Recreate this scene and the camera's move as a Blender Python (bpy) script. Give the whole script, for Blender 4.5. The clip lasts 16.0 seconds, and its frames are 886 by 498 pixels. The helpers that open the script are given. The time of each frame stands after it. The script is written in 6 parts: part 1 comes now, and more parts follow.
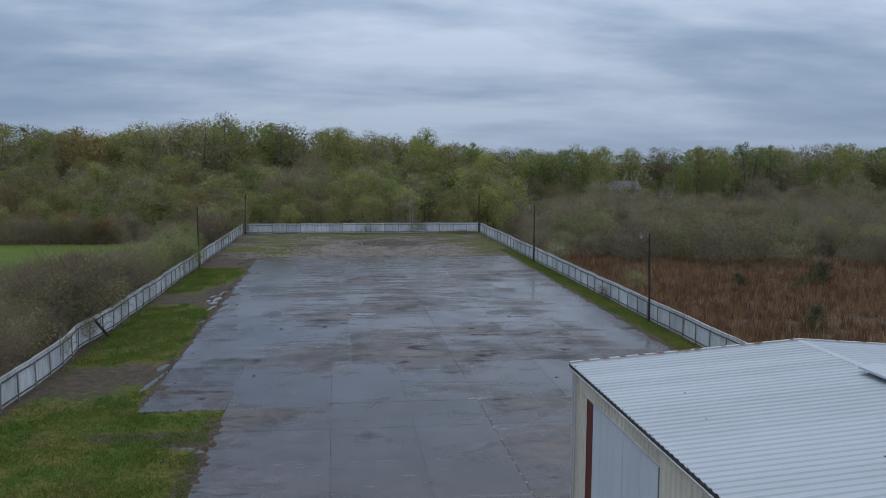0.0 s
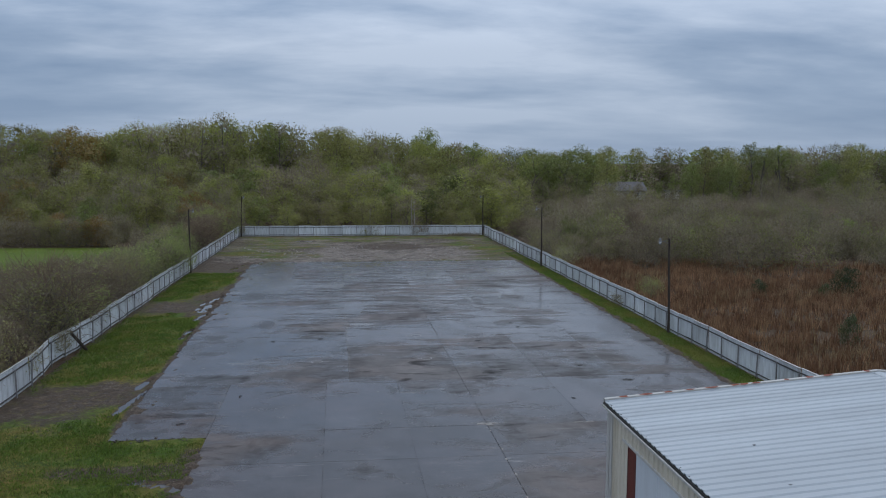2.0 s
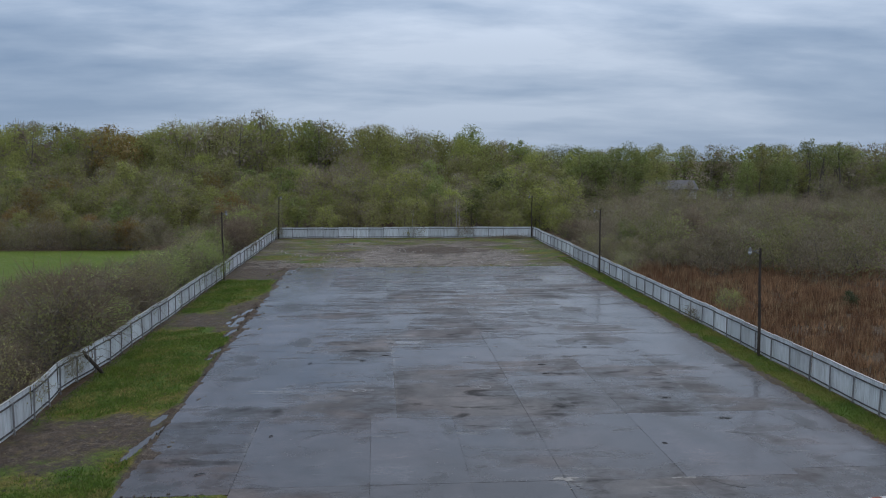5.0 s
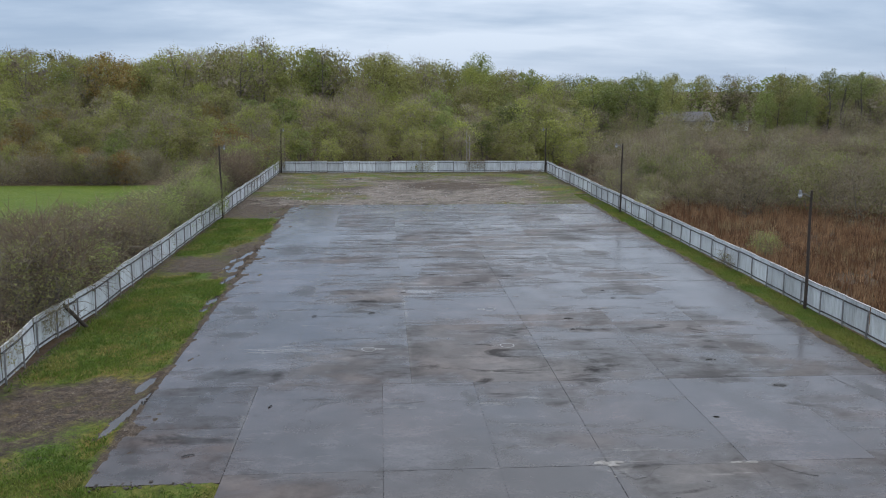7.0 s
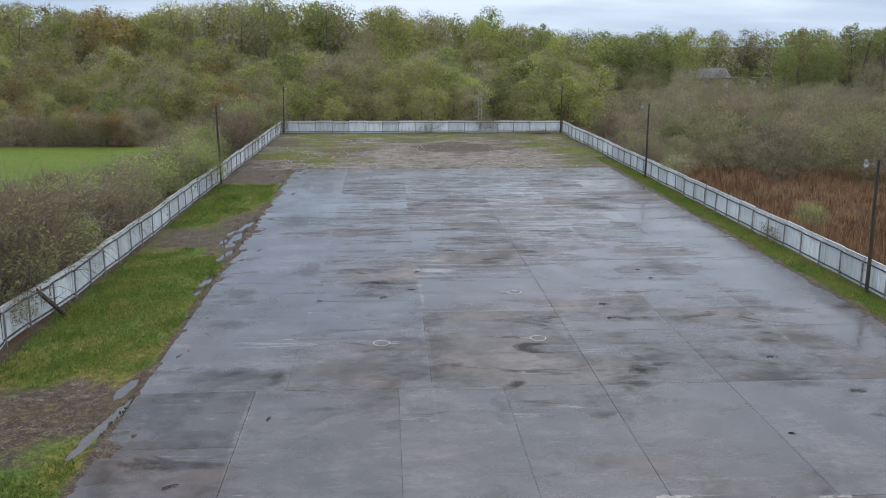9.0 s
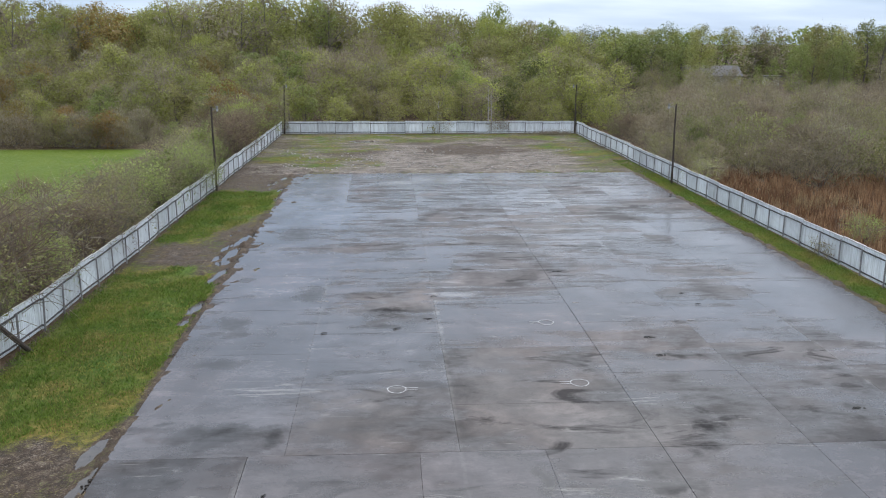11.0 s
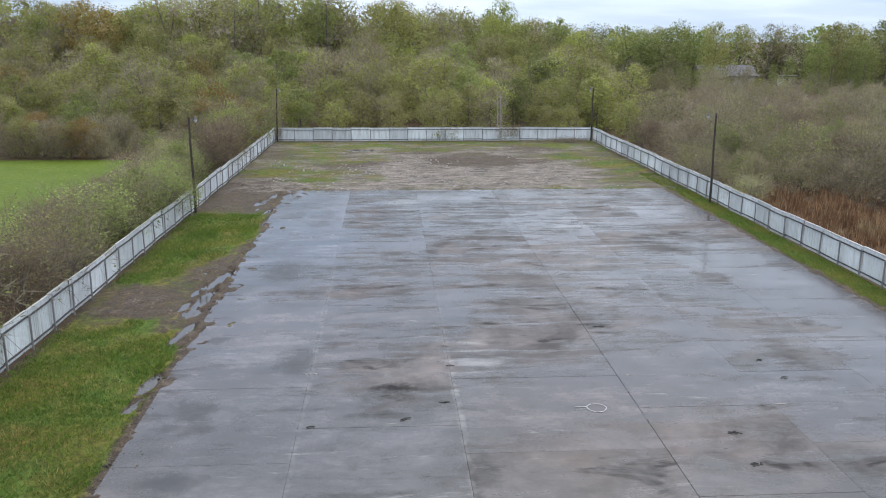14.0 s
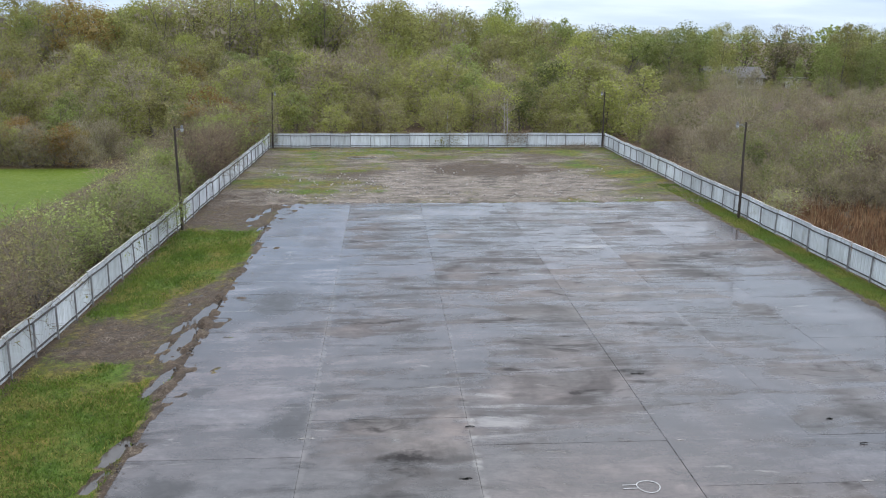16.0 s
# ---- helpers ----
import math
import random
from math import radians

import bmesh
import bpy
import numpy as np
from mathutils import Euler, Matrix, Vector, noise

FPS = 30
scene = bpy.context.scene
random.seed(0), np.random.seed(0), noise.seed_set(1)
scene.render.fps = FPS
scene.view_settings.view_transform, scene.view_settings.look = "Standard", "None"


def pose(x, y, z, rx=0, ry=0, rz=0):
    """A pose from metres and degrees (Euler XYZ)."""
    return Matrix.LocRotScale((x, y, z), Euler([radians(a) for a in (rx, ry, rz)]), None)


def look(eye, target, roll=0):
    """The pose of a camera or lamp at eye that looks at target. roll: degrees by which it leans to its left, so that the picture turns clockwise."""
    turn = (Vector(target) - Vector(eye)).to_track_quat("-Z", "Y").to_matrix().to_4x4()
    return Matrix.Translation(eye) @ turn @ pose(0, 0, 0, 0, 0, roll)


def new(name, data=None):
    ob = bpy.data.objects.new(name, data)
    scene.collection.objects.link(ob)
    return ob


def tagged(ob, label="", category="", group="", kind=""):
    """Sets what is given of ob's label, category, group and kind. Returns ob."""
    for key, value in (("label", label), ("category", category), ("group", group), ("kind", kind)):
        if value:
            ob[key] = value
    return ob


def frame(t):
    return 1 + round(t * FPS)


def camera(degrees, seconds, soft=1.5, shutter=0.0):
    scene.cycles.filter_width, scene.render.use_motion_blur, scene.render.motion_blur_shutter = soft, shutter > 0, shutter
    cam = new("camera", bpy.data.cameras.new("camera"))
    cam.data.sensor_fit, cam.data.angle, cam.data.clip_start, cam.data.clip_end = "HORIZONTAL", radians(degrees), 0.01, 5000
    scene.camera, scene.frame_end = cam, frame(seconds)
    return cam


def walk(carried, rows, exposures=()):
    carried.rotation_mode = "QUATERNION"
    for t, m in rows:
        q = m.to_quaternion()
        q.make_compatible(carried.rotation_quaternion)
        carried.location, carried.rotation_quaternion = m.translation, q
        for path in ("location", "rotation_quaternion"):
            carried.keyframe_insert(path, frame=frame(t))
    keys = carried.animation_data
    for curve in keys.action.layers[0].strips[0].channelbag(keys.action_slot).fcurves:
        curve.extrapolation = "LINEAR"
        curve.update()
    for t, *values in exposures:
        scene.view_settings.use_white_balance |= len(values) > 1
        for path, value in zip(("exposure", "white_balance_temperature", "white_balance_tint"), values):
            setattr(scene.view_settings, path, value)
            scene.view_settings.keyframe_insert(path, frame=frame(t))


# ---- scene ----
cam = camera(54.4, 16.0, soft=1.05)

PATH = [
    (0, (2.54, -2.992, 13.664), (2.786, -1.019, 13.449), 0.3),
    (0.5, (2.623, -1.753, 13.647), (2.869, 0.22, 13.433), 0.3),
    (1, (2.721, -0.508, 13.621), (2.966, 1.465, 13.407), 0.3),
    (1.5, (2.84, 0.741, 13.557), (3.084, 2.714, 13.344), 0.3),
    (2, (2.91, 1.896, 13.53), (3.153, 3.87, 13.317), 0.3),
    (2.5, (2.974, 3.221, 13.512), (3.173, 5.2, 13.298), 0.3),
    (3, (2.998, 4.529, 13.478), (3.162, 6.51, 13.264), 0.3),
    (5.3, (2.447, 10.382, 13.549), (2.6, 12.364, 13.329), 0.2),
    (5.5, (2.404, 10.928, 13.548), (2.556, 12.907, 13.308), 0.3),
    (6, (2.309, 12.296, 13.56), (2.457, 14.259, 13.208), 0.3),
    (6.5, (2.249, 13.679, 13.566), (2.393, 15.638, 13.19), 0.3),
    (7, (2.208, 15.086, 13.587), (2.35, 17.045, 13.211), 0.3),
    (7.5, (2.14, 16.545, 13.574), (2.279, 18.504, 13.196), 0.4),
    (8, (2.054, 18.003, 13.575), (2.19, 19.956, 13.167), 0.3),
    (8.5, (1.894, 19.442, 13.596), (2.027, 21.386, 13.147), 0.3),
    (9, (1.788, 20.841, 13.554), (1.918, 22.78, 13.081), 0.3),
    (11.5, (1.188, 28.413, 13.394), (1.313, 30.35, 12.915), 0.3),
    (12, (1.226, 29.961, 13.444), (1.35, 31.899, 12.964), 0.3),
    (12.5, (1.227, 31.589, 13.469), (1.351, 33.527, 12.989), 0.3),
    (13, (1.222, 33.251, 13.528), (1.347, 35.188, 13.047), 0.3),
    (13.5, (1.152, 34.882, 13.588), (1.278, 36.819, 13.106), 0.3),
    (14, (1.028, 36.503, 13.627), (1.155, 38.44, 13.143), 0.3),
    (14.5, (0.923, 38.154, 13.695), (1.052, 40.09, 13.209), 0.3),
    (15, (0.851, 39.766, 13.754), (0.98, 41.702, 13.269), 0.3),
    (15.5, (0.748, 41.148, 13.772), (0.879, 43.084, 13.289), 0.3),
    (16, (0.638, 42.117, 13.758), (0.77, 44.053, 13.274), 0.4),
]
EXPOSURES = [(0, -0.55, 6080, 10), (3.0, -0.53, 6080, 10), (5.5, -0.38, 6250, 10), (6.0, -0.26, 6380, 10), (6.4, -0.05, 6450, 10), (7.0, 0.10, 6500, 10), (8.0, 0.12, 6520, 10), (9.0, 0.34, 6550, 10), (11.5, 0.53, 6600, 10), (12.5, 0.52, 6600, 10), (13.3, 0.50, 6600, 10), (14.0, 0.60, 6600, 10), (16.0, 0.64, 6600, 10)]
walk(cam, [(t, look(eye, target, roll)) for t, eye, target, roll in PATH], EXPOSURES)

# ---- light ----
def node(nt, kind, **sets):
    n = nt.nodes.new(kind)
    for k, v in sets.items():
        if k in n.inputs:
            n.inputs[k].default_value = v
    return n


world = bpy.data.worlds.new("overcast_sky")
scene.world = world
world.use_nodes = True
nt = world.node_tree
nt.nodes.clear()
out = nt.nodes.new("ShaderNodeOutputWorld")
sky = nt.nodes.new("ShaderNodeTexSky")
sky.sky_type = "NISHITA"
sky.sun_disc = False
sky.sun_elevation = radians(42)
sky.sun_rotation = radians(20)
coord = nt.nodes.new("ShaderNodeTexCoord")
sep = nt.nodes.new("ShaderNodeSeparateXYZ")
nt.links.new(coord.outputs["Generated"], sep.inputs[0])


def wmath(op, a, b, clamp=False):
    n = nt.nodes.new("ShaderNodeMath")
    n.operation = op
    n.use_clamp = clamp
    for i, v in enumerate((a, b)):
        if isinstance(v, (int, float)):
            n.inputs[i].default_value = v
        else:
            nt.links.new(v, n.inputs[i])
    return n.outputs[0]


up = wmath("MAXIMUM", sep.outputs["Z"], 0.0)
den = wmath("ADD", up, 0.17)
comb = nt.nodes.new("ShaderNodeCombineXYZ")
nt.links.new(wmath("DIVIDE", sep.outputs["X"], den), comb.inputs["X"])
nt.links.new(wmath("DIVIDE", sep.outputs["Y"], den), comb.inputs["Y"])


def wnoise(scale, detail, rough, dist, move):
    m = nt.nodes.new("ShaderNodeMapping")
    m.inputs["Location"].default_value = move
    m.inputs["Rotation"].default_value = (0, 0, radians(-8))
    m.inputs["Scale"].default_value = (0.62, 1.0, 1)
    nt.links.new(comb.outputs[0], m.inputs["Vector"])
    n = node(nt, "ShaderNodeTexNoise", Scale=scale, Detail=detail, Roughness=rough, Distortion=dist)
    nt.links.new(m.outputs[0], n.inputs["Vector"])
    return n.outputs["Fac"]


big = wnoise(0.62, 4, 0.5, 0.2, (1.7, 0.4, 0))
mid = wnoise(1.7, 7, 0.56, 0.15, (3.1, 2.2, 0))
cloud = wmath("ADD", wmath("MULTIPLY", big, 0.62), wmath("MULTIPLY", mid, 0.38))
# a little brighter on the side of the hidden sun
aside = wmath("SUBTRACT", sep.outputs["X"], 0.24)
cloud = wmath("ADD", cloud, wmath("MULTIPLY", wmath("MAXIMUM", wmath("SUBTRACT", 1.0, wmath("MULTIPLY", wmath("MULTIPLY", aside, aside), 9.0)), 0.0), 0.055))
ramp = nt.nodes.new("ShaderNodeValToRGB")
ramp.color_ramp.elements[0].position = 0.41
ramp.color_ramp.elements[0].color = (0.265, 0.385, 0.575, 1)
ramp.color_ramp.elements[1].position = 0.62
ramp.color_ramp.elements[1].color = (0.83, 0.93, 1.08, 1)
e = ramp.color_ramp.elements.new(0.505)
e.color = (0.46, 0.58, 0.76, 1)
nt.links.new(cloud, ramp.inputs[0])
# an overcast sky grows brighter towards the zenith and pales at the horizon
haze = nt.nodes.new("ShaderNodeMix")
haze.data_type = "RGBA"
haze.inputs["B"].default_value = (0.462, 0.578, 0.742, 1)
hz = nt.nodes.new("ShaderNodeMapRange")
hz.inputs["From Min"].default_value = 0.0
hz.inputs["From Max"].default_value = 0.14
hz.inputs["To Min"].default_value = 0.75
hz.inputs["To Max"].default_value = 0.0
nt.links.new(up, hz.inputs["Value"])
nt.links.new(hz.outputs[0], haze.inputs["Factor"])
nt.links.new(ramp.outputs[0], haze.inputs["A"])
zen = nt.nodes.new("ShaderNodeMapRange")
zen.inputs["From Min"].default_value = 0.12
zen.inputs["From Max"].default_value = 0.8
zen.inputs["To Min"].default_value = 1.0
zen.inputs["To Max"].default_value = 2.4
nt.links.new(up, zen.inputs["Value"])
bg_sky = node(nt, "ShaderNodeBackground", Strength=0.05)
bg_cloud = nt.nodes.new("ShaderNodeBackground")
nt.links.new(sky.outputs[0], bg_sky.inputs["Color"])
grey = nt.nodes.new("ShaderNodeMix")
grey.data_type = "RGBA"
grey.inputs["B"].default_value = (0.555, 0.585, 0.635, 1)
gz = nt.nodes.new("ShaderNodeMapRange")
gz.inputs["From Min"].default_value = 0.16
gz.inputs["From Max"].default_value = 0.55
gz.inputs["To Max"].default_value = 0.85
nt.links.new(up, gz.inputs["Value"])
nt.links.new(gz.outputs[0], grey.inputs["Factor"])
nt.links.new(haze.outputs["Result"], grey.inputs["A"])
nt.links.new(grey.outputs["Result"], bg_cloud.inputs["Color"])
nt.links.new(zen.outputs[0], bg_cloud.inputs["Strength"])
mixs = node(nt, "ShaderNodeMixShader", Fac=0.92)
nt.links.new(bg_sky.outputs[0], mixs.inputs[1])
nt.links.new(bg_cloud.outputs[0], mixs.inputs[2])
nt.links.new(mixs.outputs[0], out.inputs["Surface"])

sun_data = bpy.data.lights.new("sun", "SUN")
sun_data.energy = 0.6
sun_data.angle = radians(25)
sun_data.color = (1.0, 0.97, 0.92)
sun = new("sun", sun_data)
sun.matrix_world = look((0, 0, 60), (-18, -50, 0))


# ---- materials ----
class Mat:
    """A small builder of node materials."""

    def __init__(self, name, rough=0.8, metal=0.0, spec=0.5):
        self.m = bpy.data.materials.new(name)
        self.m.use_nodes = True
        self.nt = self.m.node_tree
        self.b = self.nt.nodes["Principled BSDF"]
        self.b.inputs["Roughness"].default_value = rough
        self.b.inputs["Metallic"].default_value = metal
        self.b.inputs["Specular IOR Level"].default_value = spec
        self.pos = self.nt.nodes.new("ShaderNodeNewGeometry").outputs["Position"]

    def put(self, sock, v):
        if isinstance(v, (int, float)):
            sock.default_value = v
        elif isinstance(v, tuple):
            sock.default_value = (*v, 1) if len(v) == 3 and sock.type == "RGBA" else v
        else:
            self.nt.links.new(v, sock)

    def math(self, op, a, b=0.0, clamp=False):
        n = self.nt.nodes.new("ShaderNodeMath")
        n.operation = op
        n.use_clamp = clamp
        self.put(n.inputs[0], a)
        self.put(n.inputs[1], b)
        return n.outputs[0]

    def noise(self, scale, detail=4, rough=0.55, stretch=(1, 1, 1), dist=0.0, move=(0, 0, 0), vec=None):
        mp = self.nt.nodes.new("ShaderNodeMapping")
        mp.inputs["Scale"].default_value = stretch
        mp.inputs["Location"].default_value = move
        self.nt.links.new(vec or self.pos, mp.inputs["Vector"])
        n = node(self.nt, "ShaderNodeTexNoise", Scale=scale, Detail=detail, Roughness=rough, Distortion=dist)
        self.nt.links.new(mp.outputs[0], n.inputs["Vector"])
        return n.outputs["Fac"]

    def ramp(self, fac, *stops):
        r = self.nt.nodes.new("ShaderNodeValToRGB")
        els = r.color_ramp.elements
        while len(els) < len(stops):
            els.new(0.5)
        for el, (p, c) in zip(els, stops):
            el.position = p
            el.color = (*c, 1) if isinstance(c, tuple) else (c, c, c, 1)
        self.put(r.inputs[0], fac)
        return r.outputs[0]

    def mix(self, fac, a, b, mode="MIX"):
        n = self.nt.nodes.new("ShaderNodeMix")
        n.data_type = "RGBA"
        n.blend_type = mode
        self.put(n.inputs["Factor"], fac)
        self.put(n.inputs["A"], a)
        self.put(n.inputs["B"], b)
        return n.outputs["Result"]

    def range(self, v, a, b, c=0.0, d=1.0):
        n = self.nt.nodes.new("ShaderNodeMapRange")
        for k, x in zip(("From Min", "From Max", "To Min", "To Max"), (a, b, c, d)):
            n.inputs[k].default_value = x
        self.put(n.inputs["Value"], v)
        return n.outputs[0]

    def rand(self):
        return self.nt.nodes.new("ShaderNodeObjectInfo").outputs["Random"]

    def island(self):
        return self.nt.nodes.new("ShaderNodeNewGeometry").outputs["Random Per Island"]

    def alpha(self, name):
        n = self.nt.nodes.new("ShaderNodeAttribute")
        n.attribute_name = name
        return n.outputs["Alpha"]

    def attr(self, name):
        n = self.nt.nodes.new("ShaderNodeAttribute")
        n.attribute_name = name
        s = self.nt.nodes.new("ShaderNodeSeparateColor")
        self.nt.links.new(n.outputs["Color"], s.inputs[0])
        return s.outputs

    def bump(self, height, strength, distance):
        n = self.nt.nodes.new("ShaderNodeBump")
        n.inputs["Strength"].default_value = strength
        n.inputs["Distance"].default_value = distance
        self.put(n.inputs["Height"], height)
        self.nt.links.new(n.outputs[0], self.b.inputs["Normal"])

    def set(self, color=None, rough=None):
        if color is not None:
            self.put(self.b.inputs["Base Color"], color)
        if rough is not None:
            self.put(self.b.inputs["Roughness"], rough)
        return self.m


def concrete_material(name, tint, shift):
    """Rain-wet slab. shift: how much wetter than the rest this pour stays."""
    k = Mat(name, 0.4)
    xyz = k.nt.nodes.new("ShaderNodeSeparateXYZ")
    k.nt.links.new(k.pos, xyz.inputs[0])
    px, py = xyz.outputs["X"], xyz.outputs["Y"]
    broad = k.noise(0.075, 4, 0.55, (1, 1.2, 1), 0.6)
    mid = k.noise(0.34, 7, 0.60, (0.85, 1.15, 1), 0.6, (3, 9, 0))
    small = k.noise(1.6, 7, 0.66, (0.85, 1.1, 1), 0.5, (17, 6, 0))
    streak = k.noise(0.62, 9, 0.66, (0.26, 1.5, 1), 0.7, (7, 1, 0))
    fine = k.noise(7.0, 6, 0.7, (0.8, 1.2, 1))
    grit = k.noise(45.0, 3, 0.7)
    own = k.rand()
    warp = k.math("MULTIPLY", k.math("SUBTRACT", k.noise(0.9, 6, 0.68, (1, 1, 1), 0, (40, 3, 0)), 0.5), 3.4)
    warp2 = k.math("MULTIPLY", k.math("SUBTRACT", k.noise(1.1, 6, 0.68, (1, 1, 1), 0, (4, 63, 0)), 0.5), 3.4)

    def spot(cx, cy, rx, ry):
        dx = k.math("DIVIDE", k.math("SUBTRACT", k.math("ADD", px, k.math("MULTIPLY", warp, min(1.0, rx))), cx), rx)
        dy = k.math("DIVIDE", k.math("SUBTRACT", k.math("ADD", py, k.math("MULTIPLY", warp2, min(1.0, ry))), cy), ry)
        d = k.math("ADD", k.math("MULTIPLY", dx, dx), k.math("MULTIPLY", dy, dy))
        return k.range(d, 0.1, 1.7, 1.0, 0.0)

    def spots(*rows):
        total = spot(*rows[0])
        for r in rows[1:]:
            total = k.math("MAXIMUM", total, spot(*r))
        return total

    # how wet: standing film, damp rim, drying
    wet = k.noise(0.15, 3, 0.45, (0.9, 1.2, 1), 0.7, (13, 2, 0))
    wet2 = k.noise(0.50, 5, 0.52, (0.75, 1.2, 1), 0.6, (5, 5, 0))
    w = k.math("ADD", k.math("ADD", k.math("MULTIPLY", wet, 0.48), k.math("MULTIPLY", wet2, 0.32)), k.math("MULTIPLY", small, 0.20))
    w = k.math("ADD", w, k.range(own, 0, 1, -0.05, 0.05))
    far = k.range(py, 50, 80, 0.20, 1.0)
    w = k.math("ADD", w, k.math("MULTIPLY", k.math("MULTIPLY", k.math("SUBTRACT", streak, 0.5), 0.80), far))
    film = spots((3.5, 35, 6.5, 8.0), (24.2, 62, 2.0, 9), (23.2, 86, 2.2, 6), (22.6, 76, 2.2, 9), (-5.4, 98, 2.8, 17), (-5.5, 68, 2.4, 12), (5.5, 47.5, 4.0, 4.0), (15.2, 48, 4.2, 3.8), (-0.8, 47.5, 2.6, 4), (4.3, 72.5, 0.9, 6), (4.5, 107, 4.5, 4))
    film = k.math("MAXIMUM", film, k.math("MULTIPLY", spots((-5.2, 84, 3.4, 34), (24, 74, 2.4, 16)), 1.5))
    drier = spots((1.0, 70.5, 2.6, 2.6), (0.8, 56.5, 2.6, 3.2), (7.0, 56, 3.0, 3.0), (7.0, 74.5, 3.2, 5.0), (13, 38, 3.0, 5.0), (-4.9, 54.2, 2.6, 1.3), (-4.7, 61.4, 2.0, 1.0), (-5.6, 47, 2.0, 2.6), (12.8, 92, 2.6, 7.0), (19.5, 71.5, 1.4, 1.8))
    w = k.math("ADD", k.math("ADD", w, k.math("MULTIPLY", film, 0.10)), shift)
    w = k.math("SUBTRACT", w, k.math("MULTIPLY", drier, 0.075))
    pool = k.range(w, 0.425, 0.550)
    damp = k.range(w, 0.37, 0.46)
    dry = k.ramp(mid, (0.32, (0.076, 0.071, 0.068)), (0.50, (0.110, 0.102, 0.098)), (0.68, (0.160, 0.147, 0.140)))
    dry = k.mix(1.0, dry, k.ramp(broad, (0.42, (0.96, 1.0, 1.03)), (0.60, (1.07, 0.99, 0.96))), "MULTIPLY")
    dry = k.mix(1.0, dry, k.ramp(small, (0.32, 0.74), (0.68, 1.26)), "MULTIPLY")
    tone = k.mix(damp, dry, k.mix(1.0, dry, (0.50, 0.485, 0.495), "MULTIPLY"))
    tone = k.mix(k.math("MULTIPLY", far, 0.75), tone, k.ramp(streak, (0.36, 0.50), (0.50, 0.98), (0.64, 1.6)), "MULTIPLY")
    tone = k.mix(0.60, tone, k.ramp(fine, (0.30, 0.70), (0.70, 1.28)), "MULTIPLY")
    tone = k.mix(0.35, tone, k.ramp(grit, (0.3, 0.6), (0.7, 1.35)), "MULTIPLY")
    tone = k.mix(1.0, tone, k.ramp(own, (0.0, 0.78), (1.0, 1.22)), "MULTIPLY")
    tone = k.mix(1.0, tone, tint, "MULTIPLY")
    # dark oil and algae blotches, pale lime runs, painted sky glints
    blot = k.range(k.noise(0.42, 7, 0.64, (0.7, 1.5, 1), 0.7, (21, 4, 0)), 0.55, 0.66)
    stains = spots((-4.7, 54.7, 1.8, 1.1), (-2.8, 54.5, 0.5, 0.9), (-5.9, 61.4, 1.3, 0.7), (-2.9, 71.3, 0.9, 1.6), (-6.2, 66.6, 1.0, 1.1), (1.4, 68.3, 1.1, 0.55), (0.9, 65.8, 1.6, 0.35), (6.0, 50.9, 0.35, 1.2), (18.1, 52.7, 1.5, 0.6), (20.5, 51.9, 0.6, 0.4), (18.7, 55.7, 0.6, 0.35), (25.6, 64, 0.8, 3.5), (11.0, 75.5, 0.9, 0.5), (24.2, 51, 0.8, 1.6), (9.8, 50.3, 1.0, 0.7), (12.6, 54.5, 0.8, 0.5), (-5.1, 86, 1.3, 2.5), (-6.6, 44.2, 1.2, 0.6))
    dark = k.math("MAXIMUM", k.math("MULTIPLY", blot, 0.75), k.math("MULTIPLY", k.math("MULTIPLY", stains, 0.9), k.range(small, 0.34, 0.48, 0.65, 1.0)))
    # broad dull patches where the film has soaked in
    dull = k.range(k.noise(0.21, 6, 0.60, (1, 0.75, 1), 0.5, (9, 27, 0)), 0.47, 0.62)
    dark = k.math("MAXIMUM", dark, k.math("MULTIPLY", dull, 0.46))
    tone = k.mix(dark, tone, (0.020, 0.0185, 0.019))
    lime_and_glint = k.range(k.noise(0.9, 6, 0.7, (0.22, 1.5, 1), 1.6, (31, 14, 0)), 0.62, 0.70)
    lines = spots((-2.2, 80, 0.13, 20), (3.58, 66, 0.11, 15), (10.5, 43.6, 0.8, 0.35), (15.4, 43.9, 0.9, 0.15), (1.5, 109, 2.2, 1.0), (-3.5, 49.5, 0.12, 3.5), (15.5, 84, 0.10, 9), (20.5, 60, 0.10, 7), (0.9, 69.8, 0.25, 0.5))
    lime_and_glint = k.math("MAXIMUM", k.math("MULTIPLY", lime_and_glint, 0.35), k.math("MULTIPLY", lines, k.range(small, 0.40, 0.66, 0.02, 0.20)))
    # sky reflections along the wet joint and far end, painted as pale colour
    sky_glint = spots((3.64, 72, 0.16, 8.5), (4.7, 71.5, 1.1, 2.6), (2.4, 106, 1.8, 3.2), (14.5, 97, 2.4, 0.8))
    lime_and_glint = k.math("MAXIMUM", lime_and_glint, k.math("MULTIPLY", sky_glint, k.range(streak, 0.50, 0.60, 0.0, 0.42)))
    tone = k.mix(lime_and_glint, tone, (0.36, 0.345, 0.32))
    rough = k.mix(pool, k.mix(damp, (0.46, 0.46, 0.46), (0.34, 0.34, 0.34)), (0.155, 0.155, 0.155))
    rough = k.math("ADD", rough, k.math("MULTIPLY", k.math("SUBTRACT", fine, 0.5), 0.16), True)
    rough = k.math("ADD", rough, k.math("MULTIPLY", dark, 0.22), True)
    rough = k.math("MAXIMUM", k.math("ADD", rough, k.range(own, 0, 1, 0.03, -0.03)), 0.06)
    k.put(k.b.inputs["Specular IOR Level"], k.math("SUBTRACT", k.range(pool, 0, 1, 0.31, 0.78), k.math("MULTIPLY", dark, 0.30)))
